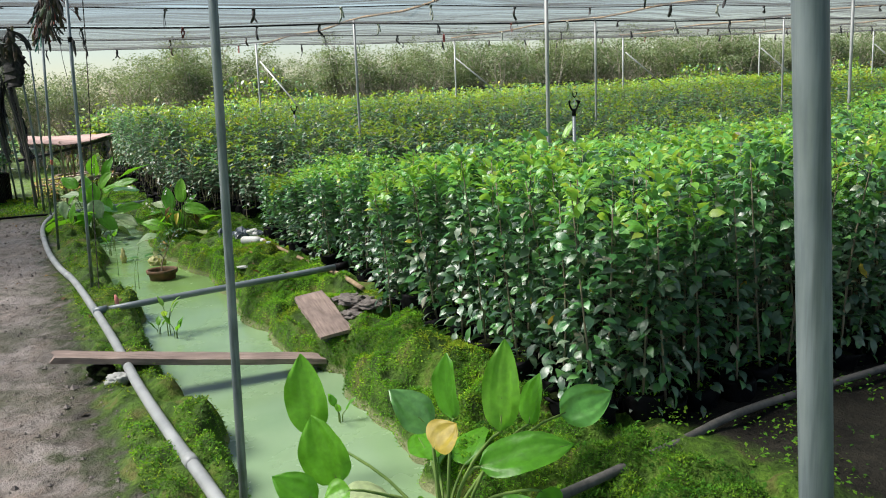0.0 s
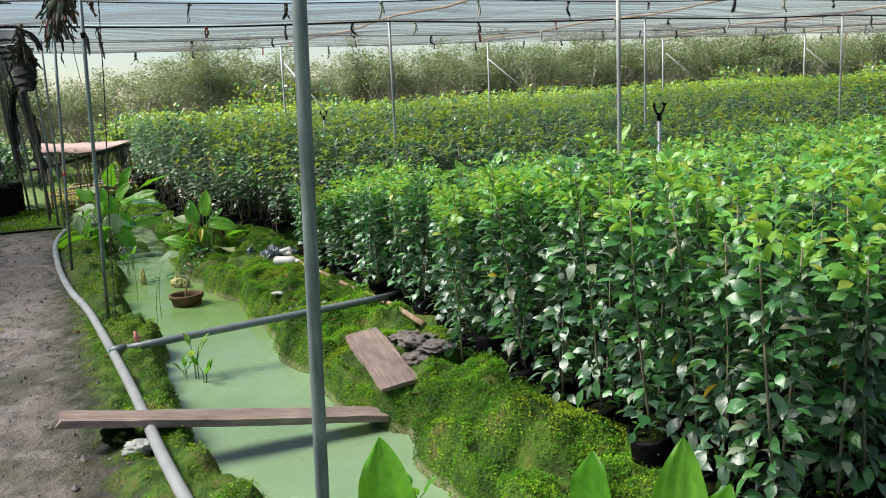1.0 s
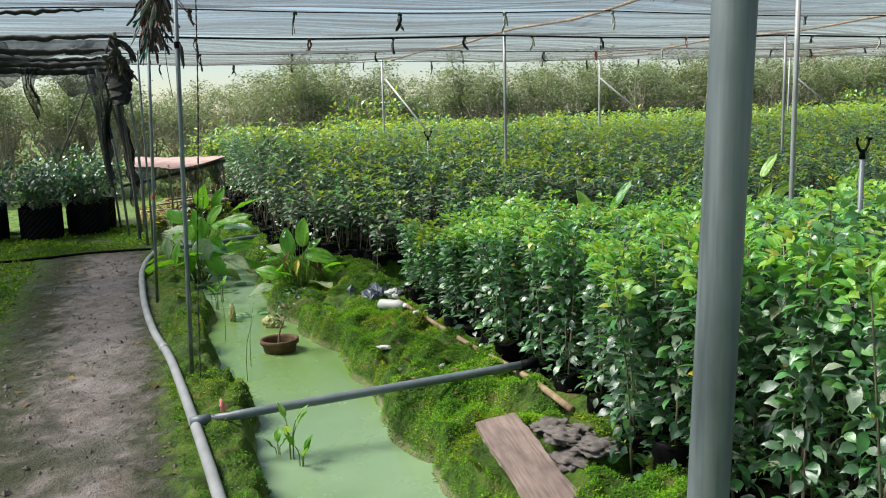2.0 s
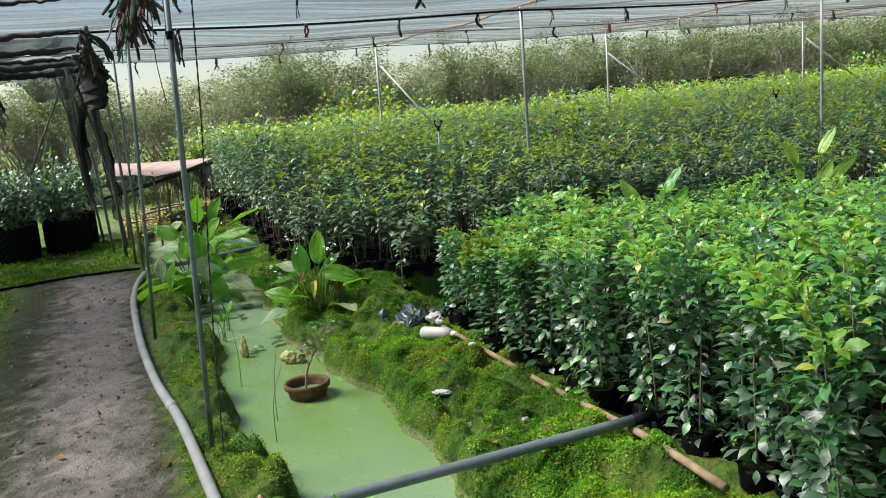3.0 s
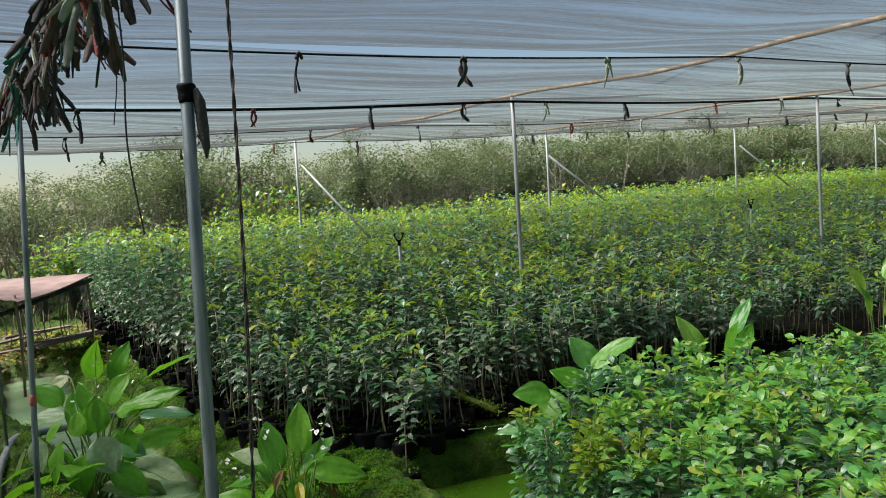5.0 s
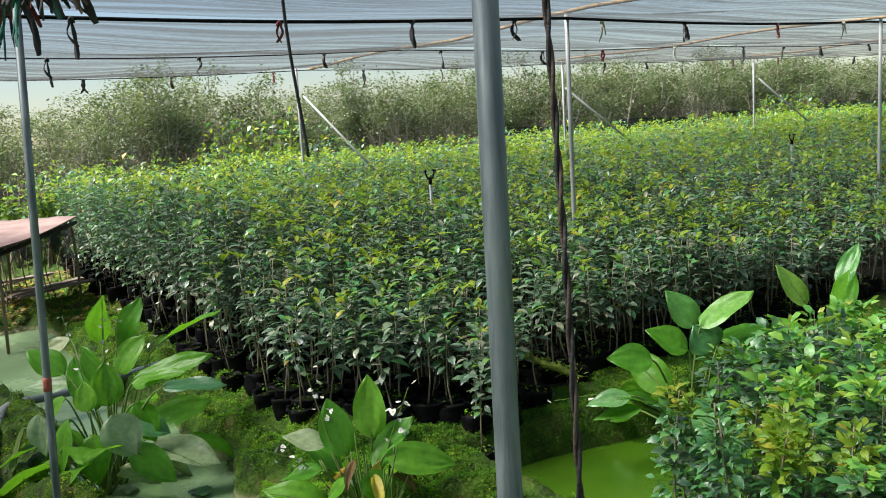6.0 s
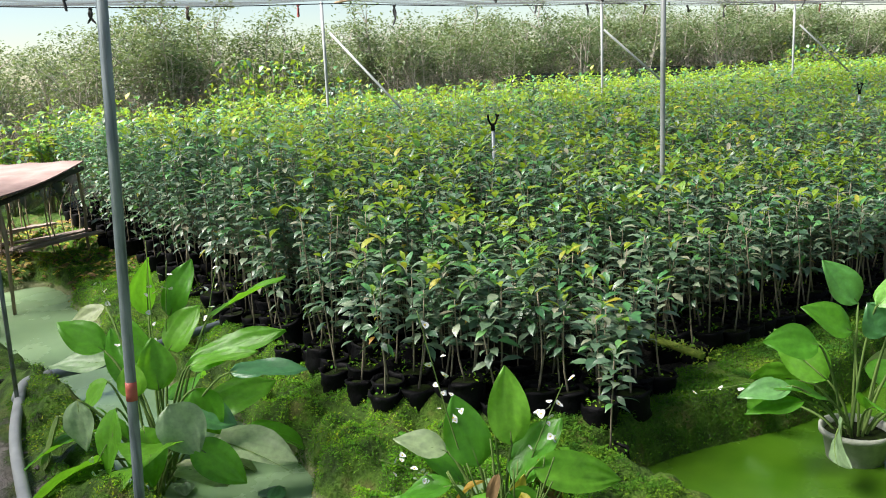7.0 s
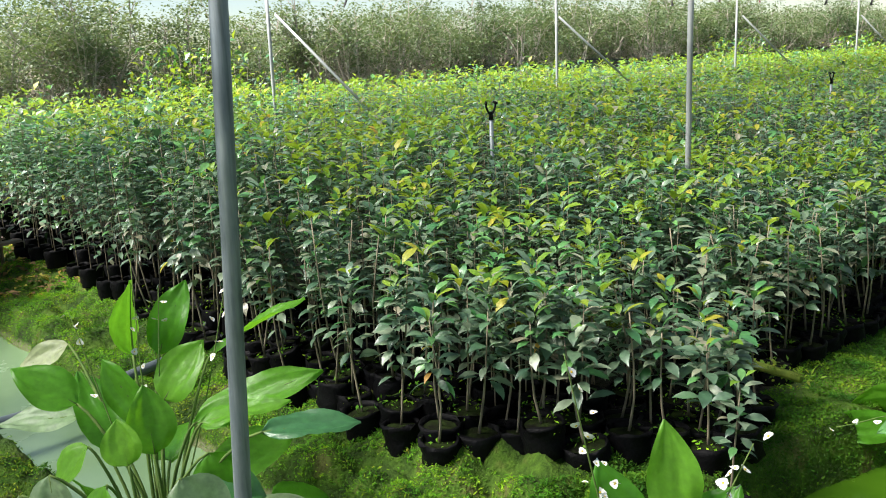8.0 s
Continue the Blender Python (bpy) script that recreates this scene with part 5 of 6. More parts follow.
pot = thing("clay_pot", 1.255, 7.5, -0.08, "round terracotta pot standing in the water", "flowerpot")
prof = [(0.085, 0.0), (0.105, 0.08), (0.118, 0.135), (0.13, 0.137), (0.132, 0.165), (0.12, 0.168), (0.11, 0.15), (0.105, 0.09)]
n = 28
V = [(q * math.cos(a), q * math.sin(a), zz) for q, zz in prof for a in np.linspace(0, 2 * np.pi, n, endpoint=False)]
F = [(j * n + i, j * n + (i + 1) % n, (j + 1) * n + (i + 1) % n, (j + 1) * n + i) for j in range(len(prof) - 1) for i in range(n)]
part("bowl", mesh_of("bowl", V, np.array(F), [TERRA]), pot)
V = [(0, 0, 0.112)] + [(0.108 * math.cos(a), 0.108 * math.sin(a), 0.11) for a in np.linspace(0, 2 * np.pi, 20, endpoint=False)]
part("pot_water", mesh_of("pot_water", V, np.array([(0, i + 1, (i + 1) % 20 + 1) for i in range(20)]), [WATER]), pot, "green water")

pt = thing("pot_shoot", 1.255, 7.5, 0.03, "thin twiggy shoot with small dark leaves in the clay pot", "plant")
rr = np.random.default_rng(3)
twig = smooth_line([(-0.01, 0, 0.0), (0.01, 0.01, 0.11), (0.06, 0.0, 0.22), (0.13, 0.0, 0.36)], 12)
part("stem", Shape().add(*tube(twig, np.linspace(0.008, 0.003, 12), 6)).mesh("shoot_stem", [STICK]), pt)
ends = [twig[-1]]
for k, i in enumerate((5, 6, 7, 8, 9, 10)):
    e = twig[i] + (rr.uniform(-0.07, 0.07), rr.uniform(-0.06, 0.06), rr.uniform(0.02, 0.09))
    ends.append(e)
    part("twig", Shape().add(*tube([twig[i], (twig[i] + e) / 2 + (0, 0, 0.01), e], [0.003, 0.0025, 0.0015], 5)).mesh("shoot_twig", [STICK]), pt)
nb = 70
base = np.array(ends)[rr.integers(0, 7, nb)] + rr.normal(0, 0.022, (nb, 3))
V, F, per = leaves(base, rr.uniform(0, 6.28, nb), rr.normal(0.0, 0.5, nb), rr.uniform(0.025, 0.055, nb), rr.uniform(0.7, 1.0, nb), rr.normal(0, 0.4, nb))
part("foliage", mesh_of("shoot_foliage", V, [F], [OLD, DRYLEAF, MID], np.repeat(rr.choice(3, nb, p=(0.6, 0.2, 0.2)), per)), pt)
nb = 90
a, q = rr.uniform(0, 6.28, nb), 0.09 * np.sqrt(rr.random(nb))
V, F, per = leaves(np.stack([q * np.cos(a), q * np.sin(a), rr.uniform(0.0, 0.015, nb)], -1), rr.uniform(0, 6.28, nb), rr.uniform(0.0, 0.6, nb), rr.uniform(0.015, 0.035, nb), rr.uniform(0.6, 1.0, nb), rr.normal(0, 0.3, nb), -1)
part("pot_weed", mesh_of("pot_weed", V, [F], [MOSSDARK], np.zeros(len(F), int)), pot, "dark green weed on the water")

# ---- dressing of the posts ----
def at_parent(name, me, parent, label=""):
    ob = new(name, me)
    ob.parent = parent
    ob.matrix_parent_inverse = parent.matrix_world.inverted()
    return tagged(ob, label) if label else ob


bpy.context.view_layer.update()
wrap = [(0.62 + 0.087 * z / 2.42, 6.524 + 0.093 * z / 2.42, z) for z in np.linspace(1.95, 1.985, 8)]
at_parent("wrapping", Shape().add(*tube(wrap, [0.0135, 0.015, 0.016, 0.0155, 0.016, 0.0165, 0.018, 0.016], 14)).mesh("wrapping", [BLACK]), p2, "black plastic wrapping")
flap = [(0.703, 6.588, 1.975), (0.709, 6.584, 1.95), (0.711, 6.582, 1.9), (0.714, 6.582, 1.865), (0.713, 6.582, 1.845)]
at_parent("loose_end", Shape().add(*tube(flap, [0.006, 0.011, 0.011, 0.007, 0.002], 6)).mesh("loose_end", [RAG]), p2, "loose end of black wrapping")
band = [(0.5 + 0.108 * z / 2.22, 8.869 - 0.022 * z / 2.22, z) for z in (0.968, 0.983, 0.998, 1.013)]
at_parent("tape_band", Shape().add(*tube(band, 0.0132, 16)).mesh("tape_band", [TAPE]), p3, "band of faded red tape")


def cord(name, points, r, mat, label, twist=False):
    P = smooth_line(points, 60)
    t = thing(name, *P[0], label, "rope", "hanging cords")
    if twist:
        for k in range(2):
            a = np.linspace(0, 2 * np.pi * 22, len(P) * 6) + k * np.pi
            Q = smooth_line(points, len(P) * 6)
            Q = Q + np.stack([np.cos(a), np.sin(a), 0 * a], 1) * r * 0.7
            part("strand", Shape().add(*tube(Q - P[0], r * 0.75, 5)).mesh("strand", [mat if k else RAG]), t)
    else:
        part("strand", Shape().add(*tube(P - P[0], r, 5)).mesh("strand", [mat]), t)
    return t


cord("rope", [(0.66, 6.43, 0.12), (0.7, 6.5, 0.8), (0.77, 6.6, 1.6), (0.82, 6.7, 2.38)], 0.003, RAGBROWN, "twisted dark brown and black rope hung beside a post", True)
cord("cord", [(0.635, 6.9, 2.38), (0.65, 6.93, 2.1), (0.645, 6.95, 1.9), (0.665, 6.96, 1.7)], 0.0022, RAG, "thin black cord hanging from the roof")
cord("cord", [(0.75, 7.6, 2.36), (0.76, 7.6, 2.15), (0.74, 7.6, 2.0)], 0.0018, RAG, "thin black cord hanging from the roof")

# rag bundle tied along the roof edge over the path
for k in range(130):
    u = rr.uniform(0, 1)
    y = 9.0 - 2.2 * u ** 1.2
    me = tie_mesh(100 + k, rr.uniform(0.12, 0.3), (RAG, RAGBROWN, RAG, RAGBROWN, RAG, RAGPALE, RAG, RAGBROWN, RAG, RAGRED, RAG, RAGGREEN)[k % 12])
    t = new("rag_tie", me)
    t.matrix_world = pose(0.62 + rr.normal(0, 0.025), y, 2.25 + 0.08 * u + rr.normal(0, 0.02), rr.uniform(-35, 35), rr.uniform(-35, 35), rr.uniform(0, 360)) @ Matrix.Diagonal((0.6, 0.6, 0.9, 1.0))
    tagged(t, "frayed strip of old cloth tied in a bundle", "rag", "rags over the path")
for k in range(24):
    y = rr.uniform(9.0, 13.0)
    t = new("rag_tie", tie_mesh(160 + k, rr.uniform(0.1, 0.3), (RAG, RAG, RAGBROWN)[k % 3]))
    t.matrix_world = pose(0.36 + rr.normal(0, 0.015), y, 2.24 + rr.normal(0, 0.01), rr.uniform(-40, 40), rr.uniform(-40, 40), rr.uniform(0, 360)) @ Matrix.Scale(1.2, 4)
    tagged(t, "frayed strip of old cloth tied in a bundle", "rag", "rags over the path")

pole_along("bamboo_purlin", [(0.37, 8.9, 2.24), (0.36, 10.5, 2.25), (0.36, 13.2, 2.24)], 0.014, STICK, "dark weathered pole along the path's roof edge", "pole")

# crooked poles and a fallen dark net beyond the end of the path
for k, (x0, y0, x1, y1, z1, r0) in enumerate(((0.5, 12.3, 0.42, 12.0, 2.2, 0.016), (0.42, 12.9, 0.3, 12.5, 2.25, 0.02), (0.3, 13.3, 0.1, 12.8, 2.2, 0.016), (0.46, 13.6, 0.16, 13.0, 2.15, 0.018), (0.2, 14.2, -0.05, 13.4, 2.2, 0.015), (-0.9, 14.6, 0.05, 14.0, 2.2, 0.013), (0.37, 10.4, 0.35, 10.3, 2.3, 0.0125))):
    if k == 6:
        continue
    t = thing("leaning_pole", x0, y0, 0.1, "old grey pole leaning under the torn roof edge", "pole", "leaning poles")
    part("shaft", Shape().add(*tube(smooth_line([(0, 0, -0.1), ((x1 - x0) * 0.4 + 0.02, (y1 - y0) * 0.5, 1.0), (x1 - x0, y1 - y0, z1 - 0.1)], 10), np.linspace(r0, r0 * 0.8, 10), 8)).mesh("leaning_pole", [DARKSTICK if k % 2 else GALV]), t)


def drape(name, x0, y0, z0, width, height, yaw, seed, mat, label):
    """A bunched net that hangs in folds."""
    r = np.random.default_rng(int(seed * 10))
    nu, nv = 26, 14
    V = []
    for i in range(nu + 1):
        u = i / nu
        for j in range(nv + 1):
            v2 = j / nv
            w2 = width * (0.55 + 0.45 * math.cos(1.3 * v2 + seed)) * (1 - 0.75 * v2)
            V.append(((u - 0.5) * w2 + 0.05 * math.sin(5 * v2 + seed), 0.06 * math.sin(u * 25 + seed) * (0.5 + v2) + 0.02 * r.normal(), -height * v2 * (0.8 + 0.2 * math.sin(4 * u + seed))))
    F = [(i * (nv + 1) + j, (i + 1) * (nv + 1) + j, (i + 1) * (nv + 1) + j + 1, i * (nv + 1) + j + 1) for i in range(nu) for j in range(nv)]
    ob = new(name, mesh_of(name, V, np.array(F), [mat]))
    ob.matrix_world = pose(x0, y0, z0, 0, 0, yaw)
    return tagged(ob, label, "shade net")


drape("hanging_net", 0.2, 12.6, 2.3, 0.7, 1.5, 15, 1.0, DARKNET, "torn dark shade net hanging in folds")
drape("hanging_net", -0.55, 12.4, 2.3, 1.3, 0.75, -5, 2.2, DARKNET, "torn dark shade net sagging from the roof")
drape("hanging_net", -1.4, 12.9, 2.22, 1.6, 0.45, 5, 4.3, RAG, "torn dark shade net sagging from the roof")
drape("hanging_net", 0.35, 11.5, 2.25, 0.5, 0.5, 60, 5.2, RAG, "torn dark shade net hanging in folds")
drape("hanging_net", 0.35, 13.6, 2.25, 0.5, 1.9, 40, 3.1, DARKNET, "torn dark shade net hanging in folds")


def curtain(x0, x1, y, z, drop, seed):
    """A torn net edge that hangs from a roof wire, ragged below."""
    nu, nv = 70, 8
    V = []
    for i in range(nu + 1):
        u = i / nu
        x = x0 + (x1 - x0) * u
        low = drop * (0.7 + 0.2 * math.sin(x * 3.1 + seed) + 0.18 * math.sin(x * 7.7 + 2 * seed) + 0.1 * math.sin(x * 19.0))
        for j in range(nv + 1):
            v2 = j / nv
            V.append((x + 0.03 * math.sin(9 * v2 + x), y + 0.05 * math.sin(x * 16 + seed) * (0.4 + v2), z - low * v2))
    F = [(i * (nv + 1) + j, (i + 1) * (nv + 1) + j, (i + 1) * (nv + 1) + j + 1, i * (nv + 1) + j + 1) for i in range(nu) for j in range(nv)]
    return tagged(new("hanging_net", mesh_of("hanging_net", V, np.array(F), [DARKNET])), "torn dark shade net hanging ragged from the roof wire", "shade net")


curtain(-4.0, 0.3, 12.95, 2.32, 0.42, 1.3)
curtain(-4.0, 0.32, 10.8, 2.36, 0.2, 2.9)

# ---- big black pots with bushes at the end of the path ----
def grow_pot(x, y, rad, h, seed):
    t = thing("plant_pot", x, y, 0.12, "large black dimpled plastic grow pot", "plant pot", "black pots at the path's end")
    s2 = Shape()
    n2, m2 = 40, 12
    V = []
    for j in range(m2 + 1):
        for i in range(n2):
            a = 2 * np.pi * i / n2
            q = rad * (1 + 0.02 * (1 if (i + j) % 2 else -1))
            V.append((q * math.cos(a), q * math.sin(a), h * j / m2))
    for i in range(n2):
        a = 2 * np.pi * i / n2
        V.append((rad * 0.93 * math.cos(a), rad * 0.93 * math.sin(a), h * 0.9))
    F = [(j * n2 + i, j * n2 + (i + 1) % n2, (j + 1) * n2 + (i + 1) % n2, (j + 1) * n2 + i) for j in range(m2 + 1) for i in range(n2)]
    s2.add(V, F, 0)
    part("pot_wall", s2.mesh("pot_wall", [BLACK], False), t)
    V = [(0, 0, h * 0.92)] + [(rad * 0.95 * math.cos(a), rad * 0.95 * math.sin(a), h * 0.9) for a in np.linspace(0, 2 * np.pi, 16, endpoint=False)]
    part("soil", mesh_of("pot_soil", V, np.array([(0, i + 1, (i + 1) % 16 + 1) for i in range(16)]), [POTSOIL]), t)
    r = np.random.default_rng(seed)
    p = thing("potted_bush", x, y, 0.12 + h * 0.9, "dense dark green bush in a black pot", "bush", "bushes in black pots")
    st = Shape()
    tips = []
    for k in range(9):
        a, sp = r.uniform(0, 6.28), r.uniform(0.1, 0.38)
        line = smooth_line([(0.02 * math.cos(a), 0.02 * math.sin(a), -0.05), (sp * 0.5 * math.cos(a), sp * 0.5 * math.sin(a), 0.25), (sp * math.cos(a), sp * math.sin(a), r.uniform(0.3, 0.62))], 6)
        st.add(*tube(line, np.linspace(0.009, 0.003, 6), 5))
        tips += [line[2], line[3], line[4], line[5]]
    part("branch", st.mesh("bush_branches", [STEM]), p)
    tips = np.array(tips)
    nn = 520
    b2 = tips[r.integers(0, len(tips), nn)] + r.normal(0, 0.1, (nn, 3))
    V, F, per = leaves(b2, r.uniform(0, 6.28, nn), r.normal(-0.2, 0.5, nn), r.uniform(0.06, 0.1, nn), r.uniform(0.8, 1.1, nn), r.normal(0, 0.4, nn))
    part("foliage", mesh_of("bush_foliage", V, [F], [OLD, MID, YOUNG], np.repeat(np.where(r.random(nn) < 0.03, 2, np.where(r.random(nn) < 0.2, 1, 0)), per)), p)


for k, (x, y) in enumerate(((-0.2, 13.9), (-0.12, 14.5), (-0.75, 13.75), (-0.8, 14.5), (-1.4, 13.9), (-1.5, 14.7), (-2.1, 14.2), (-0.3, 15.2))):
    grow_pot(x, y, 0.25, 0.42, 200 + k)

# ---- low shelter over the canal ----
sh = thing("shelter", 1.1, 15.2, 0.1, "low shelter with a faded pink roof sheet and stick legs", "shelter")
C = [np.array(c2) for c2 in ((0.41, 14.1, 0.965), (0.88, 13.85, 0.93), (1.77, 15.35, 0.995), (0.465, 16.4, 1.03))]
V = []
for zoff in (0.0, -0.012):
    for i in range(17):
        for j in range(9):
            u, v2 = i / 16, j / 8
            q = (C[0] * (1 - u) + C[1] * u) * (1 - v2) + (C[3] * (1 - u) + C[2] * u) * v2
            V.append(q + (0, 0, 0.006 * math.sin(u * 30) + 0.02 * math.sin(3 * u + 4 * v2) + zoff))
top = [(i * 9 + j, (i + 1) * 9 + j, (i + 1) * 9 + j + 1, i * 9 + j + 1) for i in range(16) for j in range(8)]
und = [tuple(153 + k for k in reversed(f)) for f in top]
rim = [(i * 9, 153 + i * 9, 153 + (i + 1) * 9, (i + 1) * 9) for i in range(16)] + [(i * 9 + 8, (i + 1) * 9 + 8, 153 + (i + 1) * 9 + 8, 153 + i * 9 + 8) for i in range(16)]
o = np.array((1.1, 15.2, 0.1))
part("roof_sheet", mesh_of("roof_sheet", np.array(V) - o, np.array(top + und + rim), [SHEET]), sh, "faded pink corrugated sheet")
for (x, y) in ((0.48, 14.2), (0.86, 13.98), (1.7, 15.35), (0.52, 16.25), (1.1, 15.7)):
    part("leg", Shape().add(*tube([(x - 1.1, y - 15.2, -0.2), (x - 1.1 + 0.02, y - 15.2, 0.45), (x - 1.1, y - 15.2, 0.88)], 0.014, 7)).mesh("shelter_leg", [STICK]), sh)
edge = [np.array((0.27, 13.4, 0.77)) - o, np.array((0.95, 14.3, 0.83)) - o, np.array((1.74, 15.3, 0.94)) - o]
part("edge_roll", Shape().add(*tube(smooth_line(edge, 12), 0.022, 8)).mesh("edge_roll", [RAG]), sh, "rolled black net along the roof edge")
# a dark drape, added to stand for the shade under the roof sheet
V = []
for i in range(31):
    u = i / 30
    for j in range(9):
        v2 = j / 8
        V.append((0.5 + 1.2 * u + 0.03 * math.sin(9 * v2 + i), 16.25 - 0.85 * u + 0.05 * math.sin(i * 1.1) * (0.3 + v2), 0.99 - 0.035 * u - (0.34 + 0.06 * math.sin(i * 0.7)) * v2))
F = [(i * 9 + j, (i + 1) * 9 + j, (i + 1) * 9 + j + 1, i * 9 + j + 1) for i in range(30) for j in range(8)]
part("side_net", mesh_of("side_net", np.array(V) - o, np.array(F), [DARKNET]), sh, "dark drape added for the shade under the shelter's roof")
bm = bmesh.new()
bmesh.ops.create_icosphere(bm, subdivisions=3, radius=1)
for v3 in bm.verts:
    k = 1 + 0.3 * noise.noise(v3.co * 2.5)
    v3.co = Vector((v3.co.x * 0.09, v3.co.y * 0.06, v3.co.z * 0.07)) * k + Vector(C[0] - o) + Vector((0.1, 0.02, -0.09))
cl = bpy.data.meshes.new("cloth")
bm.to_mesh(cl)
bm.free()
cl.materials.append(WHITE_RAG)
cl.shade_smooth()
part("cloth", cl, sh, "white cloth tucked under the roof sheet")
for k in range(7):
    a = rr.uniform(-0.5, 0.5)
    x, y = rr.uniform(0.8, 1.5), rr.uniform(15.2, 16.3)
    plank(x - 0.4, y - 0.25 + a * 0.2, 0.2 + 0.02 * k, x + 0.35, y + 0.25 + a, 0.22 + 0.02 * k, 0.1, 0.02, 20 + k, "old grey plank in a heap under the shelter")
for k in range(22):
    x, y = rr.uniform(0.7, 1.75), rr.uniform(15.3, 16.9)
    t = thing("stick", x, y, 0.2, "thin dry stick leaning under the shelter", "stick", "sticks under the shelter")
    part("shaft", Shape().add(*tube(smooth_line([(0, 0, -0.1), (rr.normal(0, 0.06), rr.normal(0, 0.06), 0.3), (rr.normal(0, 0.15), rr.normal(0, 0.15), 0.66)], 6), 0.006, 5)).mesh("stick", [STICK]), t)

mp = thing("mossy_pole", 3.16, 10.75, 0.335, "pole overgrown with lime moss lying across the planter bags", "pole")
shaft = smooth_line([(0, 0, 0.03), (0.01, -0.6, 0.02), (-0.005, -1.4, 0.0)], 16)
part("shaft", Shape().add(*tube(shaft, np.linspace(0.016, 0.02, 16), 8)).mesh("mossy_pole", [MOSSY]), mp)
nb = 900
base = shaft[rr.integers(0, 16, nb)] + rr.normal(0, 1, (nb, 3)) * (0.018, 0.04, 0.018)
V, F, per = leaves(base, rr.uniform(0, 6.28, nb), rr.uniform(-0.2, 1.0, nb), rr.uniform(0.012, 0.034, nb), rr.uniform(0.6, 1.0, nb), rr.normal(0, 0.5, nb), -1)
part("moss_cover", mesh_of("moss_cover", V, [F], [LIME], np.zeros(len(F), int)), mp, "lime-green moss")

# ---- sprinklers ----
for x, y, h in ((4.03, 5.285, 1.36), (3.84, 11.78, 1.33), (8.75, 11.95, 1.3)):
    t = thing("sprinkler", x, y, 0.1, "grey plastic riser pipe with a black sprinkler head", "sprinkler", "sprinklers in the beds")
    part("riser", Shape().add(*tube([(0, 0, -0.1), (0, 0, h - 0.2)], 0.014, 10)).mesh("riser", [PVC_GREY]), t)
    s2 = Shape().add(*tube([(0, 0, h - 0.2), (0, 0, h - 0.15)], [0.017, 0.012], 8))
    for sg in (-1, 1):
        s2.add(*tube(smooth_line([(0, 0, h - 0.17), (sg * 0.022, 0, h - 0.15), (sg * 0.04, 0, h - 0.115), (sg * 0.034, 0, h - 0.09)], 9), np.linspace(0.008, 0.006, 9), 6))
        s2.add(*tube([(sg * 0.05, -0.012, h - 0.1), (sg * 0.03, 0.012, h - 0.088)], [0.009, 0.007], 6))
    part("head", s2.mesh("sprinkler_head", [BLACK]), t, "black sprinkler head")

# ---- litter on the banks ----
def crumple(name, x, y, z, size, flat, seed, mat, label, cat, group="", fine=1.0):
    """A crumpled lump; fine: how small its folds are."""
    r = np.random.default_rng(seed)
    bm = bmesh.new()
    bmesh.ops.create_icosphere(bm, subdivisions=4, radius=1)
    for v3 in bm.verts:
        k = 1 + 0.45 * noise.noise(v3.co * 2.2 * fine + Vector((seed, 0, 0))) - 0.5 * abs(noise.noise(v3.co * 3.5 * fine + Vector((0, seed, 0)))) - 0.14 * fine * abs(noise.noise(v3.co * 8 * fine + Vector((0, 0, seed))))
        v3.co = Vector((v3.co.x * size[0], v3.co.y * size[1], v3.co.z * flat)) * k
    me = bpy.data.meshes.new(name)
    bm.to_mesh(me)
    bm.free()
    me.materials.append(mat)
    me.shade_smooth()
    ob = new(name, me)
    ob.matrix_world = pose(x, y, z, 0, 0, r.uniform(0, 360))
    return tagged(ob, label, cat, group)


def folded_bag(x, y, z, size, high, seed):
    """A stiff plastic bag fallen into sharp folds."""
    r = np.random.default_rng(seed)
    bm = bmesh.new()
    for k in range(22):
        a, e = r.uniform(0, 6.28), math.asin(r.uniform(-0.25, 1))
        q = r.uniform(0.6, 1.15)
        bm.verts.new((size * q * math.cos(a) * math.cos(e), size * 0.75 * q * math.sin(a) * math.cos(e), high * q * math.sin(e)))
    bmesh.ops.convex_hull(bm, input=bm.verts)
    bmesh.ops.delete(bm, geom=[v3 for v3 in bm.verts if not v3.link_faces], context="VERTS")
    bmesh.ops.poke(bm, faces=bm.faces[:], offset=-0.09 * size)
    bmesh.ops.bevel(bm, geom=bm.edges[:], offset=0.002, segments=1, affect="EDGES")
    me = bpy.data.meshes.new("plastic_bag")
    bm.to_mesh(me)
    bm.free()
    me.materials.append(BLUE_BAG)
    ob = new("plastic_bag", me)
    ob.matrix_world = pose(x, y, z, 0, 0, r.uniform(0, 360))
    return tagged(ob, "crumpled blue-grey plastic bag beside the bed", "litter", "bags on the bank")


def on(x, y):
    return float(ground_z(x, y))


bo = thing("plastic_bottle", 1.96, 7.45, on(1.96, 7.45) + 0.06, "dirty white plastic bottle lying on the moss", "bottle", rz=-50)
part("body", Shape().add(*tube([(0, 0, 0), (0.012, 0, 0), (0.16, 0, 0.005), (0.185, 0, 0.006), (0.2, 0, 0.006)], [0.03, 0.037, 0.037, 0.026, 0.014], 14)).mesh("bottle_body", [WHITE_PLASTIC]), bo)
part("cap", Shape().add(*tube([(0.2, 0, 0.006), (0.235, 0, 0.007)], 0.016, 10)).mesh("bottle_cap", [PETAL]), bo, "white screw cap")
crumple("plastic_sack", 2.08, 7.53, on(2.08, 7.53) + 0.04, (0.08, 0.055), 0.04, 2, WHITE_PLASTIC, "crumpled white plastic sack on the moss", "litter", "", 0.6)
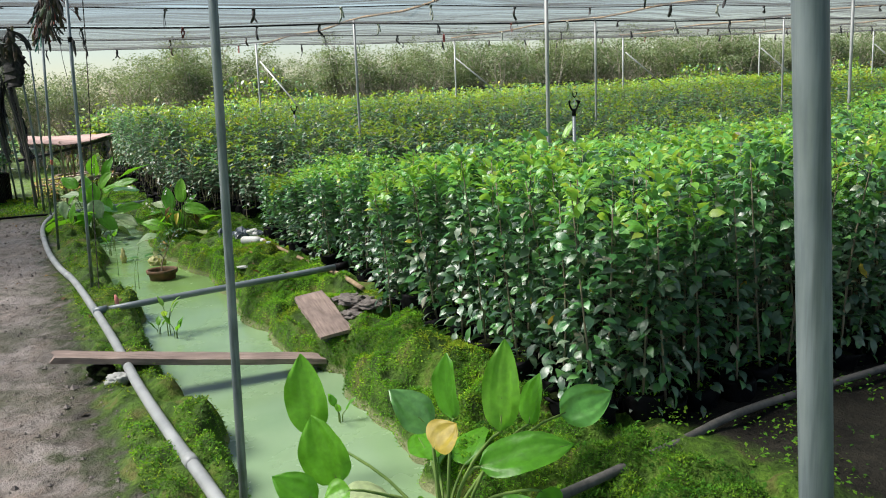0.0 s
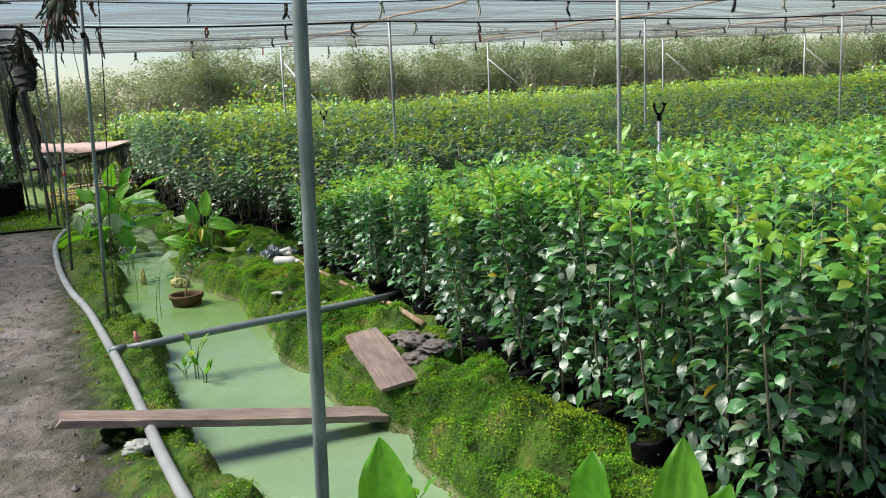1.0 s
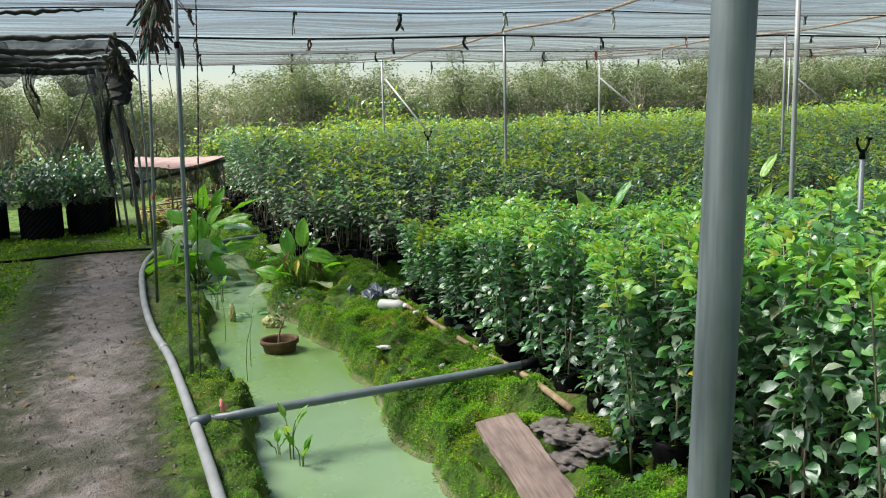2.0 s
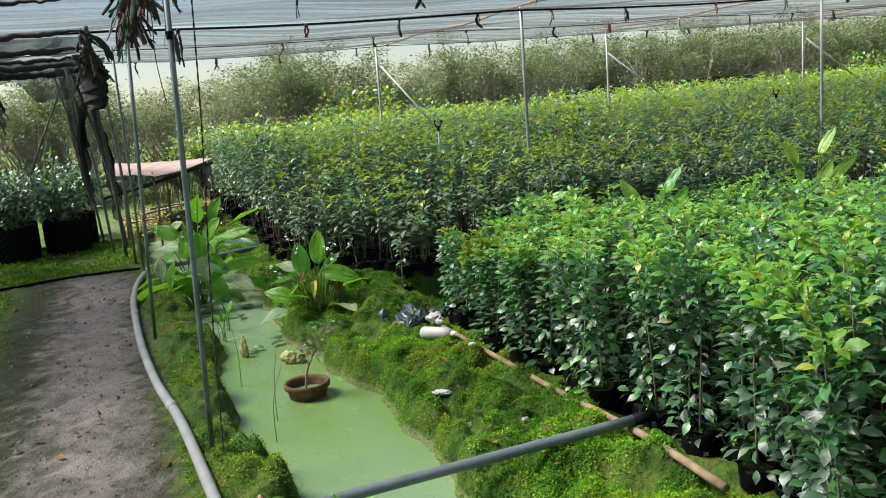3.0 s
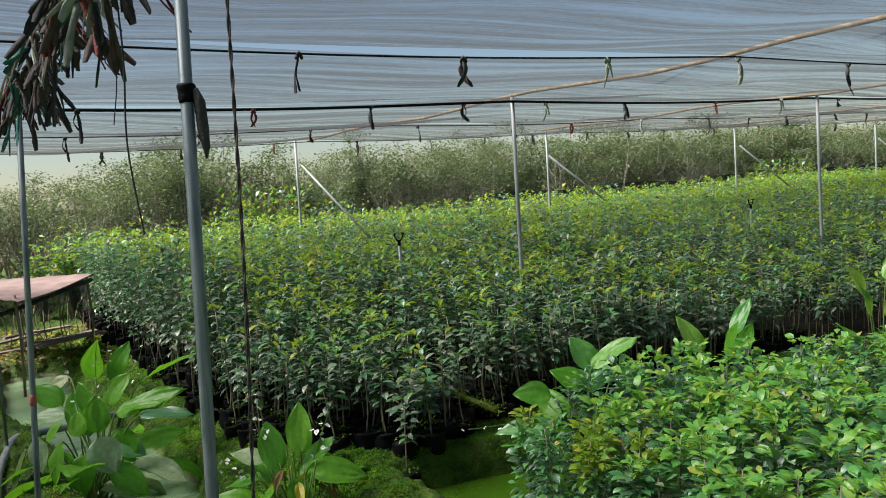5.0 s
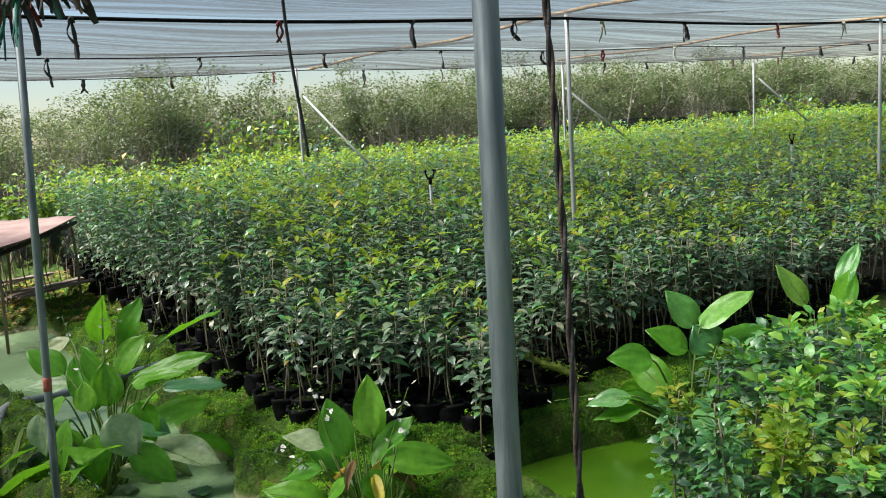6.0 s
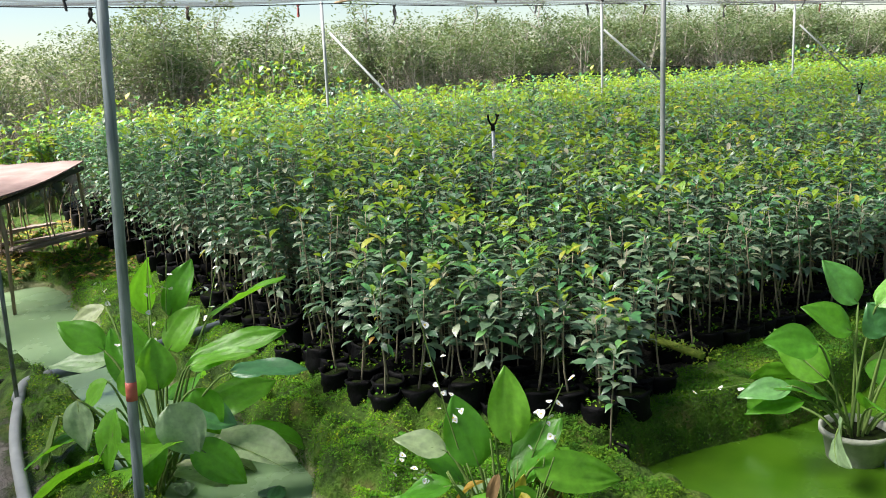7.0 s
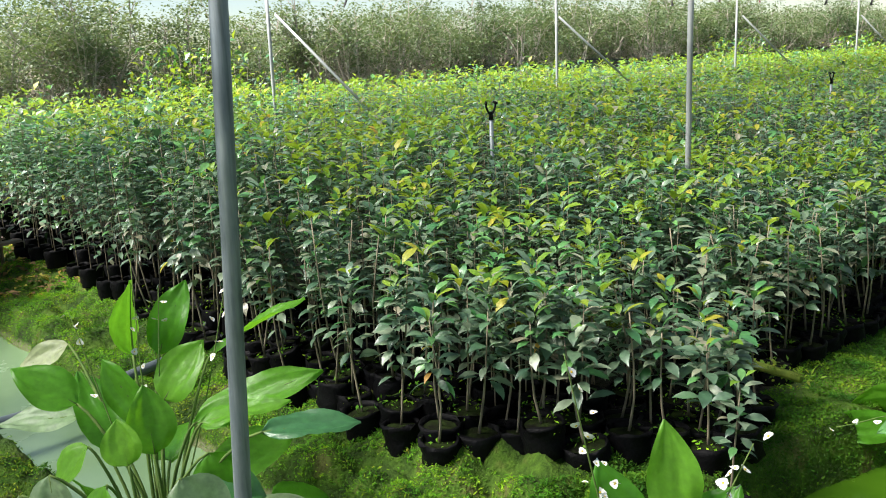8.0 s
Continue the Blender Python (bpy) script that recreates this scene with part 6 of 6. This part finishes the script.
for k, (x, y, a) in enumerate(((2.1, 8.02, 0.09), (2.22, 7.94, 0.085), (2.0, 7.92, 0.08), (2.1, 7.84, 0.075), (1.88, 7.95, 0.06), (2.0, 7.76, 0.07))):
    folded_bag(x, y, on(x, y) + 0.01, a, 0.075, 10 + k)
for k, (x, y, a) in enumerate(((2.1, 7.08, 0.06), (1.76, 6.63, 0.055), (1.72, 6.2, 0.02), (2.05, 6.9, 0.025), (1.9, 6.0, 0.02))):
    crumple("paper_scrap", x, y, on(x, y) + 0.015, (a, a * 0.5), 0.012, 30 + k, WHITE_PLASTIC, "pale scrap of paper on the moss", "litter", "scraps on the bank")
crumple("cloth_rag", 0.57, 4.3, on(0.57, 4.3) + 0.03, (0.075, 0.05), 0.035, 41, WHITE_RAG, "dirty white rag under the plank", "litter")
crumple("clod", 0.5, 4.5, on(0.5, 4.5) + 0.02, (0.12, 0.07), 0.05, 42, POTSOIL, "dark clod of mud under the plank", "clod", "clods")
for k, (x, y) in enumerate(((1.98, 4.75), (2.05, 4.6), (2.0, 4.9), (2.1, 4.85), (1.94, 4.62))):
    crumple("clod", x, y, on(x, y) + 0.005, (0.11, 0.09), 0.028, 50 + k, EARTH, "lump of dry grey earth beside the board", "clod", "clods")
for k, (x, y, h, w) in enumerate(((1.05, 8.52, 0.1, 0.035), (1.29, 8.2, 0.06, 0.06), (1.36, 8.16, 0.045, 0.04))):
    crumple("rotting_clump", x, y, h * 0.45, (w, w * 0.7), h, 60 + k, ROLLED, "pale yellow clump of rotting leaf standing in the water", "leaf", "clumps in the water")
for k, (x, y) in enumerate(((1.2, 8.6), (1.26, 8.64), (1.15, 8.57))):
    rl = np.random.default_rng(60 + k)
    Vb, Fb = blade(0.12, 0.06, 0.5, 0.5, rl)
    ob = new("floating_leaf", mesh_of("floating_leaf", turn(Vb, rl.uniform(0, 6.28), 0.25), Fb, [MID]))
    ob.matrix_world = pose(x, y, 0.012)
    tagged(ob, "small green leaf drooping into the water", "leaf", "floating leaves")
for k in range(12):
    rl = np.random.default_rng(400 + k)
    Lf = rl.uniform(0.1, 0.2)
    Vb, Fb = blade(Lf, Lf * rl.uniform(0.55, 0.75), 0.05, 0.03, rl)
    ob = new("floating_leaf", mesh_of("floating_leaf", Vb, Fb, [(OLD, MID, OLD)[k % 3]]))
    ob.matrix_world = pose(rl.uniform(0.92, 1.34), rl.uniform(9.55, 10.6), 0.014 + 0.002 * k, 0, 0, rl.uniform(0, 360))
    tagged(ob, "broad dull leaf floating on the green water", "leaf", "floating leaves")
for k in range(9):
    x, y = rr.uniform(-0.3, 0.4), rr.uniform(2.5, 10)
    line = smooth_line([(0, 0, 0.006), (0.05, rr.normal(0, 0.02), 0.012), (0.1, rr.normal(0, 0.04), 0.006)], 6)
    t = new("twig", Shape().add(*tube(line, 0.0022, 4)).mesh("twig", [STICK]))
    t.matrix_world = pose(x, y, on(x, y), 0, 0, rr.uniform(0, 360))
    tagged(t, "thin dry twig lying on the mud", "twig", "twigs on the path")

# small shoots standing in the water
for k, (x, y, h) in enumerate(((1.0, 5.6, 0.2), (1.03, 5.5, 0.1), (0.95, 5.68, 0.08), (1.45, 3.55, 0.08), (1.05, 9.3, 0.25), (0.98, 9.0, 0.2))):
    water_plant(x, y, 0.0, [(q * 120 + 40 * k, 0.03, h * rr.uniform(0.6, 1.0), 0.06 + 0.1 * h, 0.03 + 0.05 * h, 60, 0, 0.3, YOUNG if k < 1 else BIGLEAF) for q in range(4)], "small water plant shoot with few leaves", 300 + k)
for k, (x, y) in enumerate(((0.93, 7.9), (1.02, 7.2), (0.9, 8.6), (0.96, 6.9))):
    t = thing("reed", x, y, 0.0, "thin dark reed standing at the water's edge", "reed", "reeds")
    part("blade", Shape().add(*tube(smooth_line([(0, 0, -0.1), (0.01, 0.02, 0.2), (rr.normal(0, 0.06), rr.normal(0, 0.06), 0.42)], 8), np.linspace(0.003, 0.001, 8), 5)).mesh("reed_blade", [STALK]), t)

# ---- moss on the banks ----
rm = np.random.default_rng(21)


def moss_field(x0, x1, y0, y1, n, size, keep_fn):
    x, y = rm.uniform(x0, x1, n), rm.uniform(y0, y1, n)
    z = ground_z(x, y)
    k = keep_fn(x, y, z)
    return x[k], y[k], z[k], np.full(k.sum(), size)


def tufts(x, y, level):
    """Where the moss stands up in cushions, with gaps between them."""
    return 0.45 * cushions(x, y, 0.22, 7) + 0.55 * cushions(x, y, 0.1, 8) + 0.32 * lump(x, y, 3.4, 9.0) + 0.15 * lump(x, y, 11.0, 2.0) + rm.normal(0, 0.07, len(x)) > level


clumps = [
    moss_field(0.5, 0.98, 1.0, 13.0, 90000, 0.0095, lambda x, y, z: (z > -0.03) & tufts(x, y, 0.66)),
    moss_field(1.38, 2.2, 1.5, 9.6, 260000, 0.0088, lambda x, y, z: (z > -0.03) & tufts(x, y, 0.47 + 0.06 * (y > 5.6) - 0.2 * (y > 8.8)) & ~((abs(x - 2.02) < 0.12) & (abs(y - 4.75) < 0.26)) & ~((x > 1.64) & (x < 1.9) & (abs(y - 4.7) < 0.33))),
    moss_field(1.2, 1.95, 9.4, 16.5, 90000, 0.0095, lambda x, y, z: (z > -0.03) & tufts(x, y, 0.4)),
    moss_field(2.0, 6.0, 8.95, 9.55, 80000, 0.009, lambda x, y, z: (z > -0.03) & tufts(x, y, 0.3)),
    moss_field(2.0, 3.4, 7.9, 8.35, 6000, 0.015, lambda x, y, z: (z > -0.03)),
    moss_field(-2.2, 0.5, 12.0, 14.5, 16000, 0.024, lambda x, y, z: lump(x, y, 3.0, 2.0) > -0.4),
    moss_field(-2.4, -0.62, 7.0, 12.0, 14000, 0.024, lambda x, y, z: lump(x, y, 3.0, 5.0) > -0.3),
]
mx, my, mz, msz = [np.concatenate(q) for q in zip(*clumps)]
nm = len(mx)
lift = 0.018 * rm.random(nm)
V, F, per = leaves(np.stack([mx, my, mz + lift - 0.004], -1), rm.uniform(0, 6.28, nm), rm.uniform(-0.2, 1.1, nm), msz * rm.uniform(0.7, 2.2, nm), rm.uniform(0.45, 0.9, nm), rm.normal(0, 0.6, nm), -1)
# shade by colour on the channel bank and near corner; elsewhere darker at random
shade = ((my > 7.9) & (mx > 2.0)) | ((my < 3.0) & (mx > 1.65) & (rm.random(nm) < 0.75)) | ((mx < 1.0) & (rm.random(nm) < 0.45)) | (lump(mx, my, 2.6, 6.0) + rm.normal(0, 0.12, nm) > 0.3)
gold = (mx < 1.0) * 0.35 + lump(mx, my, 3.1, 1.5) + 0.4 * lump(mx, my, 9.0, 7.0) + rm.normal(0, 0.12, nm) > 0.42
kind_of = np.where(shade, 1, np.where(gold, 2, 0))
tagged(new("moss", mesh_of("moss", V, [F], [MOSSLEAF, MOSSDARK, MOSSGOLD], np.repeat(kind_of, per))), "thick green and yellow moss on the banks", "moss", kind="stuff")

# creeping weeds on the dark soil before the near bed and along bag rims
n = 16000
x, y = rm.uniform(1.75, 6.0, n), rm.uniform(0.6, 2.35, n)
k = (lump(x, y, 2.4, 1.0) + 0.7 * lump(x, y, 9.0, 3.0) + rm.normal(0, 0.2, n)) > 0.42
x, y = x[k], y[k]
V, F, per = leaves(np.stack([x, y, ground_z(x, y) + rm.uniform(0.0, 0.07, len(x))], -1), rm.uniform(0, 6.28, len(x)), rm.normal(0.2, 0.4, len(x)), rm.uniform(0.008, 0.024, len(x)), rm.uniform(1.0, 1.5, len(x)), rm.normal(0, 0.4, len(x)), False)
fb = np.concatenate([FRONT1, FRONT2])
nw = 9000
q = fb[rm.integers(0, len(fb), nw)]
a, rad = rm.uniform(0, 6.28, nw), 0.075 * np.sqrt(rm.random(nw))
bx, by = q[:, 0] + rad * np.cos(a), q[:, 1] + rad * np.sin(a)
ok = lump(q[:, 0], q[:, 1], 9.0, 2.0) > -0.15
bx, by, q = bx[ok], by[ok], q[ok]
V2, F2, per2 = leaves(np.stack([bx, by, ground_z(q[:, 0], q[:, 1]) + rm.uniform(0.05, 0.095, len(bx))], -1), rm.uniform(0, 6.28, len(bx)), rm.normal(0.3, 0.5, len(bx)), rm.uniform(0.008, 0.026, len(bx)), rm.uniform(0.7, 1.2, len(bx)), rm.normal(0, 0.5, len(bx)), -1)
tagged(new("bag_weeds", mesh_of("bag_weeds", V2, [F2], [MOSSLEAF], np.zeros(len(F2), int))), "moss and tiny weeds on the soil of the planter bags", "weeds", kind="stuff")
tagged(new("weeds", mesh_of("weeds", V, [F], [MOSSDARK], np.zeros(len(F), int))), "low creeping weeds on dark soil", "weeds", kind="stuff")

# crumbs of earth and dry bits on the path, dry leaves by the shelter
nc = 2600
x, y = rm.uniform(-0.8, 0.52, nc), rm.uniform(1.0, 11.5, nc)
zz = ground_z(x, y)
oct_v = np.array([(1, 0, 0), (0, 1, 0), (-1, 0, 0), (0, -1, 0), (0, 0, 0.7), (0, 0, -0.7)])
oct_f = np.array([(0, 1, 4), (1, 2, 4), (2, 3, 4), (3, 0, 4), (1, 0, 5), (2, 1, 5), (3, 2, 5), (0, 3, 5)])
size = rm.gamma(2.0, 0.0032, nc)
V = oct_v[None] * size[:, None, None] * rm.uniform(0.6, 1.4, (nc, 6, 1)) + np.stack([x, y, zz + size * 0.2], -1)[:, None]
F = (oct_f[None] + (np.arange(nc) * 6)[:, None, None]).reshape(-1, 3)
tagged(new("earth_crumbs", mesh_of("earth_crumbs", V.reshape(-1, 3), [F], [EARTH], np.zeros(len(F), int), False)), "loose crumbs of earth on the path", "earth", kind="stuff")
x = np.concatenate([rm.uniform(0.45, 1.95, 3200), rm.uniform(-0.7, 0.6, 55), rm.uniform(1.6, 2.3, 60)])
y = np.concatenate([rm.uniform(13.9, 17.2, 3200), rm.uniform(1.0, 12.0, 55), rm.uniform(3.0, 8.5, 60)])
zz = ground_z(x, y)
land = zz > 0.03
x, y, zz = x[land], y[land], zz[land]
nd = len(x)
V, F, per = leaves(np.stack([x, y, zz + 0.008], -1), rm.uniform(0, 6.28, nd), rm.normal(0.05, 0.25, nd), rm.uniform(0.03, 0.08, nd), rm.uniform(0.7, 1.2, nd), rm.normal(0, 0.3, nd), False)
tagged(new("dry_leaves", mesh_of("dry_leaves", V, [F], [DRYLEAF, YELLOW], np.repeat(((rm.random(nd) < 0.3) & (y > 13)).astype(int), per))), "scattered dry brown and yellow leaves", "leaf litter", kind="stuff")

# ---- bright bushes in the sun behind the far bed ----
def bush_kind(seed, h, lime):
    r = np.random.default_rng(seed)
    st, tips = Shape(), []
    for k in range(10):
        a, sp = r.uniform(0, 6.28), r.uniform(0.05, 0.35)
        line = smooth_line([(0, 0, -0.05), (sp * 0.5 * math.cos(a), sp * 0.5 * math.sin(a), h * 0.5), (sp * math.cos(a), sp * math.sin(a), h * r.uniform(0.75, 1.0))], 7)
        st.add(*tube(line, np.linspace(0.01, 0.003, 7), 5))
        tips += list(line[2:])
    tips = np.array(tips)
    nn = 340
    b2 = tips[r.integers(0, len(tips), nn)] + r.normal(0, 0.09, (nn, 3))
    V, F, per = leaves(b2, r.uniform(0, 6.28, nn), r.normal(0, 0.5, nn), r.uniform(0.08, 0.13, nn), r.uniform(0.7, 1.0, nn), r.normal(0, 0.4, nn), False)
    return st.mesh("bush_stems", [STEM]), mesh_of("bush_leaves", V, [F], [LIME, MID, OLD], np.repeat(r.choice(3, nn, p=(0.15 + lime, 0.25 - 0.2 * lime, 0.6 - 0.8 * lime)), per))


BUSHES = [bush_kind(80 + i, 1.4, 0.08 if i < 4 else 0.5) for i in range(7)]
x = 1.5
while x < 34:
    for row in range(2):
        bright = x < 2.6 or math.sin(x * 1.05 + 2.5) > 0.75
        st, fo = BUSHES[int(rm.integers(4, 7) if bright else rm.integers(0, 4))]
        t = thing("bush", x + rm.normal(0, 0.15), 17.85 + 0.55 * row + rm.normal(0, 0.1), 0.1, "lime-green leafy bush in the sun" if bright else "dull green leafy bush behind the saplings", "bush", "bushes behind the far bed", rm.uniform(0, 360))
        k = 0.86 + 0.36 * max(0, math.sin(x * 1.05 + 2.5)) * (0.6 + 0.4 * math.sin(x * 0.4)) + rm.normal(0, 0.04)
        t.scale = (1.0, 1.0, k)
        part("stem", st, t)
        part("foliage", fo, t)
    x += 0.55

# a strip of grey net along the outer edge of the beds
V = []
for i in range(61):
    for j in range(4):
        V.append((9.5 + 0.45 * i, 18.9 + 0.03 * math.sin(i), 0.1 + (1.36 + 0.03 * math.sin(i * 0.9)) * j / 3))
F = [(i * 4 + j, (i + 1) * 4 + j, (i + 1) * 4 + j + 1, i * 4 + j + 1) for i in range(60) for j in range(3)]
tagged(new("net_fence", mesh_of("net_fence", V, np.array(F), [DARKNET])), "low grey net fence along the beds' outer edge", "fence", kind="structure")

# brown brush that fills the view between the stems of the trees
nb = 30000
bx, by = rm.uniform(-14, 50, nb), rm.uniform(24.0, 26.5, nb)
bz = 0.1 + 1.75 * rm.random(nb) ** 0.8 * (0.85 + 0.15 * np.sin(bx * 1.1) * np.sin(bx * 0.37))
V, F, per = leaves(np.stack([bx, by, bz], -1), rm.uniform(0, 6.28, nb), rm.normal(0.3, 0.7, nb), rm.uniform(0.12, 0.3, nb), rm.uniform(0.3, 0.8, nb), rm.normal(0, 0.6, nb), -1)
tagged(new("undergrowth", mesh_of("undergrowth", V, [F], [BRUSH], np.zeros(len(F), int))), "dense brown and olive brush behind the trees", "undergrowth", kind="stuff")
